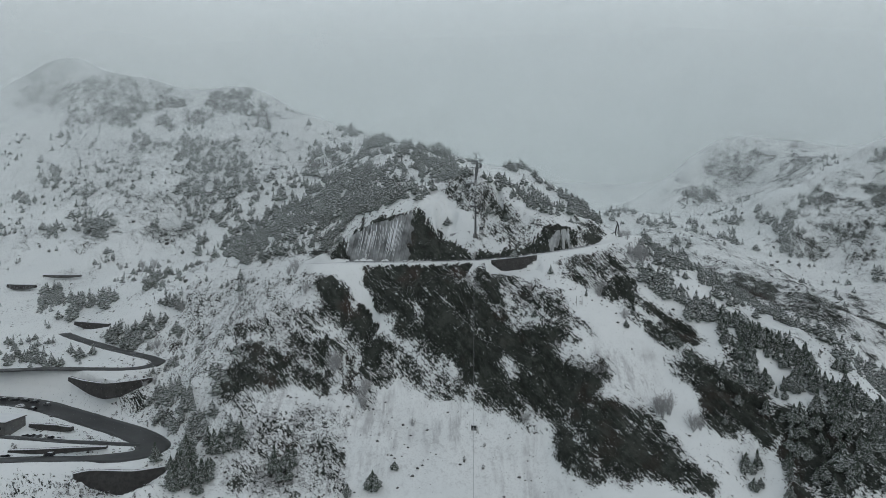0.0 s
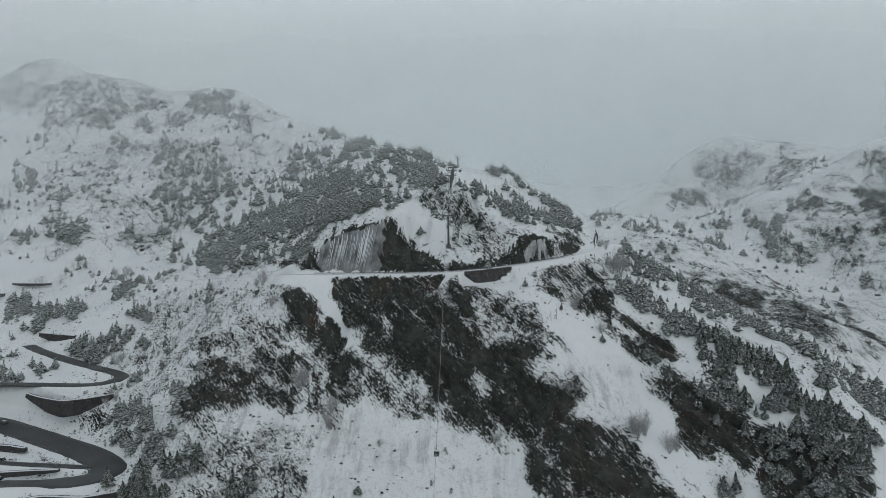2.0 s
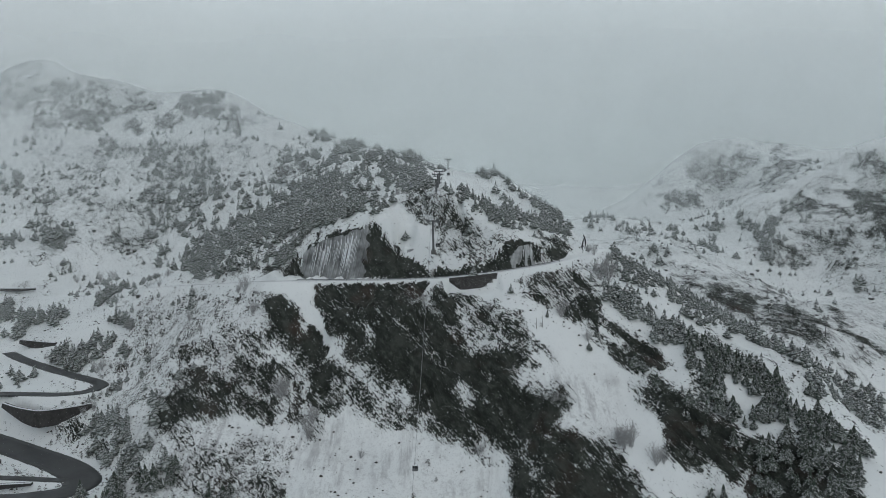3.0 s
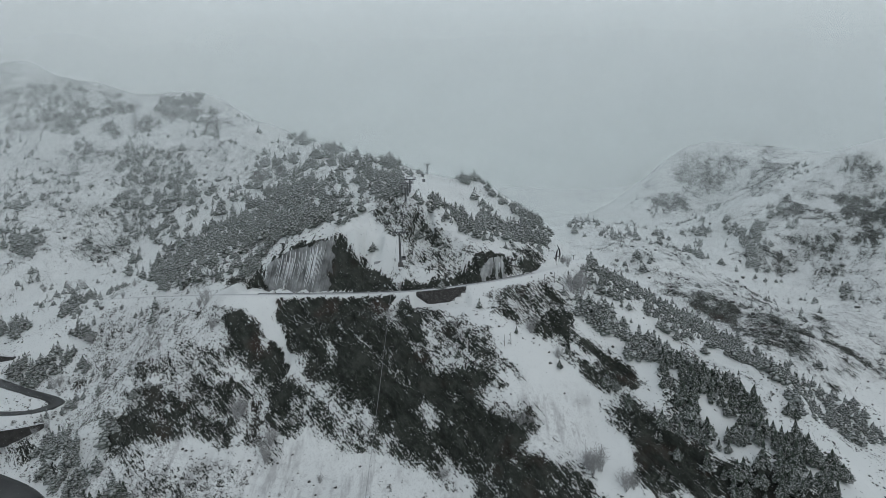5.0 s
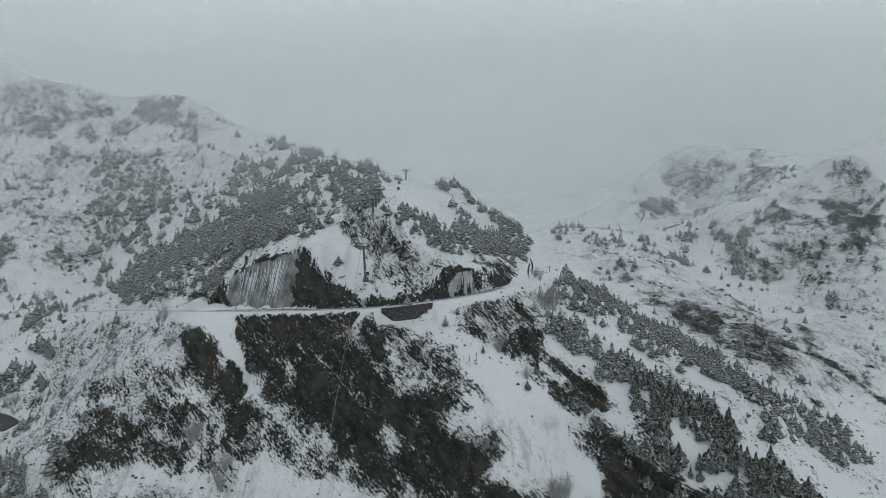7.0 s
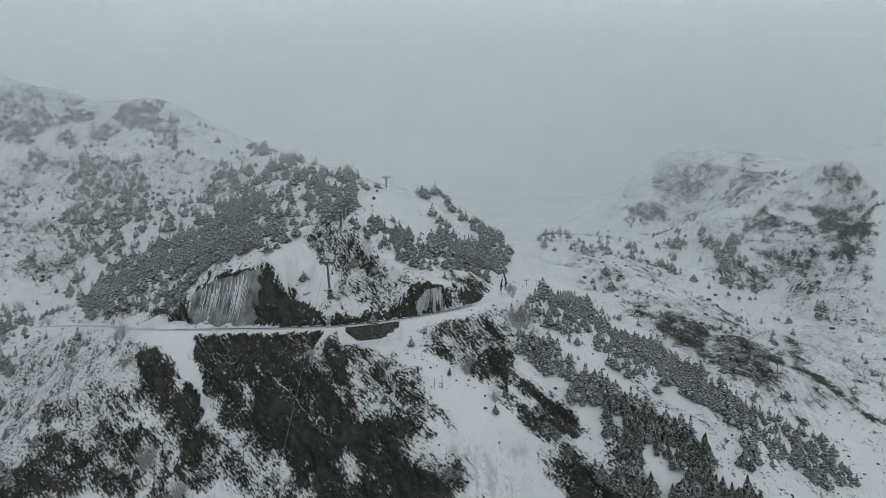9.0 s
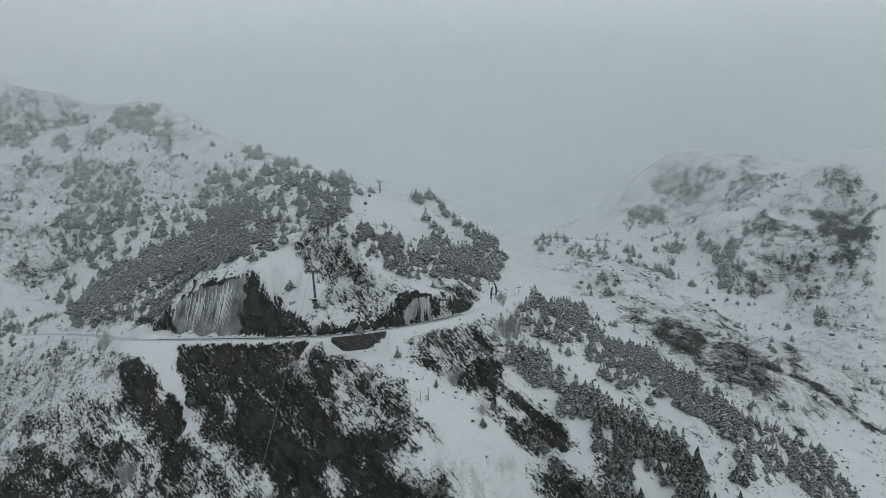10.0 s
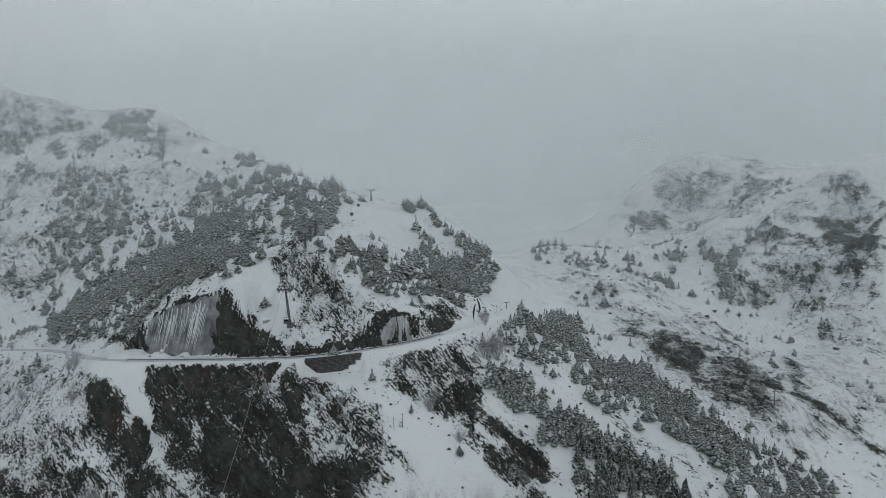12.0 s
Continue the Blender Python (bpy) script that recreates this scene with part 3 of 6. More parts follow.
stand(0.9, (-15, 589), (-4, 582), (2, 561), (13, 561), (4, 500), (12, 478), (14, 374), (-4, 443), (-4, 474))
stand(0.7, (-22, 524), (-8, 523), (-6, 490))
stand(0.7, (-81, 532), (-64, 529), (-54, 489), (-55, 464), (-69, 481))
stand(0.6, (-55, 509), (-39, 509), (-26, 463), (-34, 458), (-49, 483))
stand(0.9, (-49, 472), (-40, 463), (-27, 373), (-44, 434))
stand(0.8, (-70, 460), (-50, 458), (-28, 358), (-53, 392))
stand(0.9, (-111, 555), (-101, 550), (-94, 522), (-104, 533))
stand(0.8, (-104, 568), (-93, 561), (-78, 511), (-92, 526))
stand(0.35, (-27, 463), (-10, 450), (-2, 373), (-12, 374))
stand(0.8, (-24, 386), (-15, 368), (-15, 345))
stand(0.8, (-14, 345), (-9, 347), (-8, 346), (-12, 342))
stand(0.9, (-6, 351), (-1, 351), (0, 347), (-5, 349))
stand(0.8, (-94, 430), (-80, 418), (-72, 395), (-81, 398))
stand(0.8, (-77, 384), (-71, 385), (-61, 359), (-73, 369))
stand(0.95, (-63, 388), (-50, 378), (-32, 361), (-23, 361), (-41, 438), (-52, 417), (-63, 406), (-68, 388))
stand(0.8, (-23, 359), (-16, 347), (-17, 344), (-20, 347))
stand(0.9, (18, 358), (25, 371), (42, 425), (49, 380), (67, 476), (60, 342), (56, 336), (51, 338), (43, 343), (39, 349), (32, 352), (27, 355), (23, 356))
stand(0.85, (27, 357), (33, 351), (33, 348), (27, 353))
stand(0.85, (31, 348), (40, 345), (40, 341), (36, 340), (31, 347))
stand(0.9, (18, 349), (23, 354), (25, 350), (18, 348))
stand(0.9, (42, 340), (47, 335), (47, 333), (40, 339))
stand(0.95, (67, 500), (75, 503), (81, 487), (66, 461))
stand(0.9, (74, 478), (90, 487), (110, 518), (113, 493), (92, 372), (70, 337), (58, 334), (59, 339), (66, 345))
stand(0.95, (49, 554), (68, 548), (80, 526), (97, 519), (113, 530), (101, 489), (89, 496), (78, 506), (66, 522), (53, 535))
stand(0.9, (33, 563), (43, 559), (35, 542))
stand(0.8, (59, 509), (65, 515), (65, 494), (60, 491))
stand(0.25, (43, 510), (55, 511), (53, 497))
stand(0.8, (98, 368), (104, 349), (159, 504), (176, 502), (148, 359), (137, 329), (151, 328), (148, 321), (136, 324), (123, 327), (111, 334), (100, 340), (94, 339))
stand(0.95, (143, 346), (200, 453), (199, 407), (209, 391), (218, 377), (231, 371), (243, 365), (252, 365), (261, 359), (266, 346), (252, 326), (247, 330), (234, 323), (229, 329), (226, 337), (195, 296), (182, 287), (183, 296), (180, 309), (169, 315), (160, 324), (146, 321), (136, 324))
stand(0.95, (93, 315), (110, 329), (116, 322), (119, 314), (134, 318), (141, 316), (154, 310), (162, 293), (166, 286), (161, 270), (171, 267), (174, 263), (188, 266), (182, 250), (156, 247), (156, 255), (153, 262), (145, 268), (134, 273), (129, 277), (123, 287), (117, 299), (107, 307), (95, 309))
stand(0.65, (103, 292), (110, 291), (111, 286), (122, 276), (129, 273), (141, 268), (154, 265), (153, 257), (142, 260), (132, 263), (125, 267), (117, 268), (110, 281), (103, 286))
stand(0.9, (140, 284), (148, 297), (143, 283))
stand(0.9, (150, 293), (156, 302), (154, 292))
stand(0.9, (174, 281), (180, 288), (178, 281))
stand(0.8, (163, 277), (169, 284), (166, 277))
stand(0.9, (103, 289), (107, 292), (108, 286))
stand(0.8, (79, 323), (84, 328), (86, 322))
stand(0.7, (96, 319), (110, 333), (108, 320), (95, 312))
stand(0.4, (204, 839), (197, 647), (231, 647), (215, 605), (185, 600), (160, 628))
stand(0.6, (188, 554), (215, 553), (207, 523), (184, 529))
stand(0.7, (256, 671), (257, 649), (225, 566))
stand(0.6, (241, 597), (267, 562), (283, 534), (294, 536), (285, 549), (258, 601))
stand(0.9, (290, 653), (303, 650), (289, 614), (280, 617))
stand(0.6, (305, 711), (308, 667), (300, 653))
stand(0.9, (312, 642), (325, 637), (316, 612), (309, 629))
stand(0.95, (319, 620), (334, 599), (327, 564), (313, 557), (299, 567))
stand(0.8, (298, 569), (308, 554), (300, 548), (290, 555))
stand(0.8, (350, 625), (354, 614), (343, 595), (341, 612))
stand(0.4, (353, 609), (366, 604), (359, 578), (346, 583))
stand(0.7, (341, 585), (353, 579), (347, 569), (337, 576))
stand(0.8, (342, 512), (349, 508), (340, 493), (335, 499))
stand(0.3, (287, 507), (305, 500), (282, 452), (273, 465))
stand(0.25, (296, 485), (285, 434), (268, 405), (258, 412))
stand(0.06, (314, 550), (374, 495), (329, 432), (284, 425))
stand(0.1, (187, 629), (256, 671), (264, 556), (223, 512), (180, 547))
stand(0.95, (-218, 398), (-204, 398), (-196, 390), (-183, 373), (-198, 373), (-215, 389))
stand(0.8, (-196, 391), (-189, 391), (-180, 371))
stand(0.7, (-202, 400), (-184, 397), (-176, 387), (-194, 392))
stand(0.9, (-256, 451), (-241, 446), (-231, 428), (-244, 433))
stand(0.9, (-231, 471), (-220, 466), (-199, 428))
stand(0.9, (-191, 410), (-175, 405), (-170, 397), (-183, 401))
stand(0.8, (-299, 541), (-286, 536), (-282, 523), (-289, 525))
stand(0.7, (-250, 518), (-236, 518), (-215, 477))
stand(0.9, (-171, 382), (-159, 374), (-162, 370))
stand(0.95, (-120, 312), (-116, 312), (-104, 296), (-112, 296))
stand(0.5, (-159, 413), (-136, 403), (-125, 375), (-149, 396))
stand(0.85, (-154, 441), (-114, 400), (-105, 367), (-127, 384))
stand(0.5, (-170, 414), (-158, 407), (-152, 391))
stand(0.75, (-157, 323), (-148, 324), (-128, 297), (-123, 286), (-141, 295))
stand(0.8, (-132, 304), (-127, 303), (-120, 292), (-128, 295))
stand(0.95, (-114, 289), (-106, 287), (-102, 279), (-110, 283))
stand(0.95, (-126, 291), (-117, 288), (-111, 279), (-122, 285))
stand(0.95, (-98, 278), (-96, 281), (-93, 276))
stand(0.16, (-249, 518), (-97, 362), (-90, 322), (-111, 310), (-123, 309), (-169, 365))
stand(0.95, (-111, 242), (-117, 259), (-116, 268), (-107, 256), (-101, 244))
stand(0.95, (-104, 251), (-103, 260), (-98, 252), (-100, 246))
stand(0.95, (-108, 269), (-104, 272), (-97, 266), (-99, 258), (-105, 261))
stand(0.85, (-148, 305), (-136, 303), (-125, 292), (-129, 287), (-142, 295))
stand(0.85, (-127, 286), (-119, 287), (-111, 279), (-112, 271), (-119, 272))
stand(0.9, (-116, 289), (-110, 289), (-104, 281), (-109, 279))
stand(0.95, (-101, 277), (-95, 278), (-92, 269), (-98, 269))
stand(0.95, (-133, 268), (-130, 272), (-123, 260), (-127, 258))
stand(0.95, (-216, 395), (-198, 395), (-185, 372), (-202, 373))
stand(0.85, (-285, 466), (-243, 448), (-227, 424), (-247, 426), (-268, 437))
stand(0.8, (-321, 485), (-304, 489), (-275, 446), (-298, 450))
stand(0.8, (-279, 439), (-265, 439), (-252, 417), (-262, 418))
stand(0.8, (-271, 371), (-257, 382), (-231, 362), (-220, 346), (-264, 362))
stand(0.9, (-289, 402), (-284, 407), (-273, 391), (-281, 390))
stand(0.5, (-232, 373), (-219, 378), (-208, 359), (-224, 360))
stand(0.8, (-135, 306), (-126, 304), (-122, 294), (-129, 295))
stand(0.9, (-193, 410), (-175, 406), (-171, 397), (-188, 402))
stand(0.9, (-230, 466), (-225, 475), (-205, 431), (-215, 436))
stand(0.7, (-199, 401), (-182, 397), (-181, 390))
stand(0.95, (-121, 310), (-116, 312), (-110, 300), (-116, 301))
stand(0.9, (-158, 325), (-150, 321), (-146, 308), (-152, 313))
stand(0.9, (-78, 259), (-76, 263), (-74, 258))
stand(0.9, (-71, 260), (-69, 267), (-66, 258))
stand(0.95, (-70, 253), (-68, 256), (-67, 251))
stand(0.95, (-43, 244), (-43, 250), (-40, 244))
stand(0.95, (-32, 246), (-32, 251), (-30, 246))
stand(0.9, (-25, 258), (-24, 260), (-23, 258))
stand(0.85, (165, 256), (180, 256), (159, 225), (151, 228), (151, 242))
stand(0.6, (137, 249), (156, 242), (151, 228), (130, 238))
stand(0.9, (118, 248), (123, 253), (122, 248))
stand(0.9, (122, 246), (126, 250), (125, 246))
stand(0.85, (119, 244), (124, 247), (126, 240), (117, 241))
outcrop(0.97, (-49, 331), (-24, 336), (2, 327), (7, 322), (16, 313), (25, 306), (32, 299), (37, 297), (44, 292), (51, 288), (57, 282), (60, 279), (69, 278), (69, 274), (66, 268), (61, 265), (57, 264), (49, 272), (40, 278), (38, 281), (35, 278), (27, 281), (17, 286), (13, 290), (8, 289), (3, 292), (-5, 294), (-10, 297), (-18, 301), (-27, 306), (-37, 320), (-43, 325))
outcrop(0.97, (-69, 332), (-56, 322), (-47, 319), (-38, 313), (-30, 305), (-25, 300), (-33, 300), (-40, 300), (-43, 302), (-49, 308), (-56, 313), (-65, 319), (-74, 331))
outcrop(0.78, (6, 324), (26, 318), (41, 302), (53, 290), (60, 281), (50, 287), (36, 298), (24, 305))
outcrop(0.9, (-23, 300), (-17, 297), (-6, 291), (-6, 288), (-13, 290), (-21, 296))
outcrop(0.85, (-7, 295), (5, 292), (11, 290), (8, 288), (5, 286), (0, 289), (-6, 292))
outcrop(0.85, (12, 287), (22, 284), (36, 277), (31, 277), (22, 279), (14, 282))
outcrop(0.55, (52, 322), (69, 325), (85, 327), (96, 319), (95, 307), (89, 307), (78, 313), (62, 315), (55, 316))
outcrop(0.5, (12, 332), (23, 324), (29, 317), (42, 311), (49, 301), (41, 303), (26, 311), (16, 314))
drift(1, (24, 323), (42, 317), (50, 316), (55, 314), (42, 312), (29, 317))
outcrop(0.92, (54, 317), (63, 318), (69, 313), (67, 307), (62, 307), (57, 312))
outcrop(0.75, (36, 311), (41, 307), (49, 300), (56, 293), (62, 289), (67, 286), (62, 287), (55, 291), (46, 296), (38, 305))
outcrop(0.85, (76, 323), (85, 325), (90, 320), (84, 318))
outcrop(0.42, (61, 330), (85, 327), (94, 320), (91, 314), (81, 318), (65, 319))
outcrop(0.92, (68, 312), (80, 310), (81, 307), (74, 306))
outcrop(0.88, (81, 316), (90, 311), (92, 306), (91, 300), (87, 301), (82, 306), (79, 311))
outcrop(0.93, (92, 307), (99, 306), (106, 304), (115, 303), (115, 297), (119, 287), (112, 289), (104, 294), (100, 298), (91, 304))
outcrop(0.93, (91, 299), (97, 298), (101, 295), (94, 295))
outcrop(0.6, (102, 289), (106, 284), (103, 274), (99, 280))
outcrop(0.95, (111, 286), (119, 277), (124, 272), (127, 267), (134, 263), (130, 258), (123, 257), (109, 259), (104, 262), (108, 269), (108, 276))
outcrop(0.75, (117, 269), (137, 264), (135, 261), (155, 257), (158, 247), (117, 257))
outcrop(0.55, (120, 287), (130, 281), (135, 273), (126, 276))
outcrop(0.9, (123, 287), (133, 282), (130, 279))
outcrop(0.65, (150, 323), (156, 314), (161, 307), (152, 312))
outcrop(0.65, (169, 309), (176, 297), (173, 295), (168, 304))
outcrop(0.4, (212, 370), (184, 303), (193, 305), (183, 296))
outcrop(0.95, (214, 490), (239, 488), (250, 475), (225, 422), (219, 436), (212, 455))
outcrop(0.8, (242, 460), (268, 472), (273, 443), (271, 422), (261, 399), (249, 386), (239, 385), (227, 393), (217, 409))
outcrop(0.65, (202, 515), (220, 504), (214, 477), (194, 480))
outcrop(0.33, (262, 402), (285, 404), (292, 393), (279, 386), (264, 388))
outcrop(0.65, (252, 375), (263, 377), (252, 368))
outcrop(0.75, (282, 535), (284, 508), (270, 473), (268, 496))
outcrop(0.4, (253, 531), (280, 528), (268, 487), (247, 489))
outcrop(0.75, (293, 792), (314, 789), (342, 779), (330, 765), (313, 760), (293, 771))
outcrop(0.65, (346, 805), (360, 810), (372, 802), (375, 792), (355, 798))
outcrop(0.5, (327, 808), (400, 791), (404, 768), (389, 765), (356, 783), (328, 791))
outcrop(0.7, (553, 1073), (572, 1065), (423, 746), (412, 746))
outcrop(0.42, (380, 747), (393, 722), (414, 702), (392, 653), (359, 646), (346, 654))
outcrop(0.5, (404, 759), (425, 710), (402, 676), (391, 719))
outcrop(0.65, (353, 615), (370, 614), (362, 583), (346, 583))
outcrop(0.6, (377, 612), (388, 600), (380, 596))
outcrop(0.85, (369, 581), (378, 560), (372, 554))
outcrop(0.85, (359, 564), (370, 539), (360, 547))
outcrop(0.92, (351, 542), (358, 521), (357, 512), (348, 521), (347, 535))
outcrop(0.85, (390, 598), (406, 574), (414, 553), (377, 501), (377, 518), (376, 544), (378, 556), (385, 573))
outcrop(0.9, (390, 598), (396, 592), (393, 574), (387, 584))
outcrop(0.85, (379, 557), (382, 545), (379, 517), (376, 530))
outcrop(0.75, (419, 613), (434, 593), (436, 584), (424, 568), (418, 593), (412, 610))
outcrop(0.5, (406, 614), (415, 592), (403, 601))
outcrop(0.92, (307, 560), (332, 555), (326, 547), (309, 549))
outcrop(0.75, (300, 581), (313, 567), (310, 556), (296, 562))
outcrop(0.1, (343, 1059), (440, 590), (376, 499), (317, 565), (282, 746))
outcrop(0.09, (333, 551), (374, 495), (311, 408), (260, 393))
outcrop(0.22, (189, 617), (265, 619), (248, 519), (216, 493), (178, 539))
outcrop(0.3, (366, 582), (347, 542), (333, 558), (342, 584))
outcrop(0.32, (-510, 836), (-480, 857), (-454, 874), (-408, 858), (-367, 777), (-395, 756), (-466, 767))
outcrop(0.7, (-417, 791), (-403, 793), (-381, 757), (-392, 754))
outcrop(0.7, (-370, 732), (-364, 745), (-341, 716), (-341, 702), (-360, 716))
outcrop(0.6, (-385, 833), (-367, 832), (-338, 779), (-362, 791))
outcrop(0.55, (-357, 811), (-332, 802), (-327, 784), (-339, 782))
outcrop(0.5, (-298, 778), (-287, 800), (-245, 778), (-227, 741), (-237, 729), (-259, 737))
outcrop(0.5, (-223, 735), (-216, 755), (-195, 709), (-190, 682), (-211, 699))
outcrop(0.5, (-323, 770), (-304, 775), (-266, 733), (-288, 734))
outcrop(0.5, (-349, 765), (-332, 765), (-319, 742), (-329, 734))
outcrop(0.5, (-411, 692), (-390, 687), (-380, 671), (-403, 683))
outcrop(0.5, (-315, 646), (-304, 645), (-299, 637))
outcrop(0.4, (-393, 657), (-358, 645), (-347, 622), (-379, 636))
outcrop(0.4, (-348, 638), (-315, 629), (-309, 613), (-333, 616))
outcrop(0.4, (-176, 665), (-148, 656), (-149, 648), (-170, 653))
outcrop(0.45, (-151, 637), (-97, 592), (-84, 546), (-128, 586))
outcrop(0.3, (-266, 669), (-227, 657), (-222, 644), (-254, 657))
outcrop(0.3, (-210, 743), (-149, 681), (-153, 674), (-204, 723))
outcrop(0.2, (-460, 758), (-178, 679), (-144, 573), (-315, 539))
outcrop(0.4, (-335, 584), (-307, 574), (-293, 548), (-310, 545))
outcrop(0.7, (-122, 328), (-95, 316), (-87, 314), (-76, 313), (-60, 309), (-55, 293), (-59, 291), (-68, 295), (-79, 299), (-80, 291), (-89, 289), (-95, 298), (-100, 290), (-90, 283), (-93, 279), (-102, 288), (-113, 297), (-117, 307), (-109, 307))
outcrop(0.88, (-86, 311), (-75, 309), (-65, 303), (-56, 299), (-54, 291), (-63, 294), (-76, 298), (-81, 302))
outcrop(0.8, (-108, 307), (-85, 298), (-80, 292), (-92, 291), (-98, 294), (-105, 303))
outcrop(0.65, (-87, 365), (-66, 333), (-58, 324), (-63, 322), (-76, 334))
outcrop(0.5, (-92, 347), (-81, 343), (-72, 326), (-82, 331))
outcrop(0.5, (-89, 326), (-83, 325), (-64, 317), (-61, 314), (-80, 316))
outcrop(0.2, (-216, 480), (-95, 357), (-79, 313), (-114, 316), (-156, 360))
outcrop(0.5, (-126, 335), (-116, 343), (-81, 321), (-86, 313))
outcrop(0.4, (-153, 312), (-129, 299), (-121, 285), (-142, 295))
outcrop(0.3, (-60, 310), (-52, 310), (-42, 300), (-46, 295), (-57, 300))
outcrop(0.7, (-50, 302), (-45, 301), (-41, 293), (-45, 288), (-50, 295))
outcrop(0.86, (44, 295), (53, 286), (64, 278), (60, 270), (74, 268), (87, 262), (96, 258), (93, 251), (102, 244), (100, 239), (88, 239), (78, 243), (67, 243), (55, 247), (49, 255), (46, 267), (45, 275), (40, 276), (33, 276), (21, 279), (11, 287), (21, 287))
outcrop(0.85, (107, 269), (119, 265), (132, 261), (130, 252), (117, 254), (110, 259), (106, 262))
outcrop(0.92, (139, 260), (171, 242), (159, 225), (132, 238), (132, 251))
outcrop(0.45, (134, 260), (146, 251), (155, 240), (165, 233), (159, 225), (132, 238), (132, 251))
outcrop(0.4, (60, 271), (72, 269), (87, 261), (76, 257), (59, 267))
outcrop(0.34, (-102, 276), (-79, 286), (-53, 288), (-46, 276), (-45, 245), (-91, 245))
outcrop(0.55, (-62, 278), (-47, 274), (-44, 245), (-58, 246))
outcrop(0.35, (-173, 320), (-160, 324), (-151, 325), (-163, 312))
outcrop(0.6, (-172, 373), (-157, 367), (-149, 353), (-166, 362))
outcrop(0.6, (-3, 378), (14, 357), (21, 350), (15, 344), (3, 351), (-2, 361))
outcrop(0.75, (14, 347), (23, 348), (35, 338), (43, 334), (37, 332), (26, 338), (18, 346))
outcrop(0.45, (-14, 449), (20, 363), (43, 342), (53, 334), (42, 334), (26, 339), (12, 342), (0, 359))
outcrop(0.5, (20, 348), (40, 341), (42, 336), (26, 341))
outcrop(0.85, (-90, 381), (-70, 372), (-61, 358), (-68, 356), (-76, 352))
outcrop(0.65, (62, 334), (83, 345), (88, 345), (79, 340), (67, 332), (61, 332))
outcrop(0.5, (-55, 511), (-37, 505), (-26, 461), (-34, 459))
outcrop(0.55, (-79, 513), (-57, 486), (-53, 465), (-73, 486))
outcrop(0.45, (12, 333), (26, 324), (31, 314), (21, 320))
outcrop(0.5, (25, 316), (42, 309), (36, 305), (26, 308))
drift(0.7, (-68, 351), (-51, 333), (-45, 326), (-38, 319), (-30, 307), (-34, 309), (-43, 320), (-53, 323), (-63, 329))
drift(1, (-84, 360), (-53, 345), (-45, 327), (-53, 323), (-64, 329), (-76, 338))
drift(0.3, (-30, 307), (-26, 304), (-18, 300), (-10, 295), (-15, 297), (-23, 301), (-33, 307))
drift(0.55, (-14, 299), (-10, 297), (-4, 293), (3, 290), (-2, 291), (-10, 295))
drift(0.9, (-19, 309), (-16, 306), (-13, 303), (-17, 306))
drift(0.9, (23, 292), (27, 290), (32, 285), (28, 286))
drift(0.55, (25, 312), (32, 306), (34, 301), (26, 305))
drift(1, (-19, 380), (-2, 367), (12, 341), (12, 339), (1, 342), (-8, 343), (-12, 346))
drift(0.8, (12, 542), (49, 534), (66, 515), (61, 517), (44, 514), (23, 489))
drift(0.9, (114, 300), (122, 297), (124, 284), (122, 284), (117, 291))
drift(1, (100, 287), (106, 272), (103, 261), (109, 257), (90, 257), (94, 275))
drift(1, (71, 301), (101, 292), (97, 278), (84, 271), (70, 282), (65, 292))
drift(0.8, (-46, 277), (-27, 299), (-16, 293), (8, 287), (18, 278), (36, 273), (41, 274), (47, 253), (46, 247), (-43, 244))
drift(0.3, (-80, 294), (-53, 292), (-46, 283), (-69, 289))
outcrop(0.3, (-48, 293), (-37, 295), (-38, 276), (-47, 268))
outcrop(0.14, (-207, 280), (-125, 270), (-112, 242), (-185, 250))
outcrop(0.16, (-170, 340), (-121, 334), (-101, 292), (-102, 276), (-120, 278), (-148, 319))
outcrop(0.9, (293, 396), (307, 411), (332, 423), (328, 418), (309, 408), (296, 395), (300, 389), (305, 385), (303, 382), (295, 385))
outcrop(0.9, (293, 464), (302, 463), (283, 422), (289, 412), (293, 400), (288, 396), (279, 404), (274, 413), (281, 434))
outcrop(0.25, (-580, 850), (-613, 912), (-599, 916), (-570, 923), (-536, 907), (-488, 816), (-502, 797), (-566, 839))
stand(0.3, (-580, 850), (-613, 912), (-599, 916), (-570, 923), (-536, 907), (-488, 816), (-502, 797), (-566, 839))
stand(0.7, (-471, 720), (-448, 719), (-408, 664), (-429, 667))
stand(0.7, (-471, 675), (-442, 668), (-418, 637), (-458, 656))
stand(0.8, (-386, 589), (-366, 586), (-351, 564), (-372, 569))
stand(0.25, (-501, 701), (-409, 664), (-333, 537), (-401, 557))
stand(0.5, (-482, 761), (-449, 756), (-442, 734), (-472, 742))
stand(0.7, (-365, 599), (-315, 587), (-298, 559), (-342, 565))
stand(0.4, (-441, 614), (-411, 603), (-396, 581), (-424, 590))
outcrop(0.88, (-13, 297), (1, 291), (9, 287), (-2, 289), (-12, 294))
outcrop(0.88, (-26, 302), (-15, 293), (-20, 295), (-27, 300))
outcrop(0.9, (105, 302), (120, 291), (115, 291), (105, 296))
stand(0.42, (-284, 648), (-253, 666), (-146, 578), (-111, 596), (-75, 525), (-110, 538), (-165, 550), (-223, 586))
stand(0.4, (-230, 573), (-140, 413), (-96, 360), (-108, 367), (-209, 511))
stand(0.35, (-100, 592), (-34, 546), (-14, 454), (-17, 366), (-53, 459))
stand(0.3, (-191, 684), (-149, 659), (-100, 592), (-130, 574), (-158, 602))
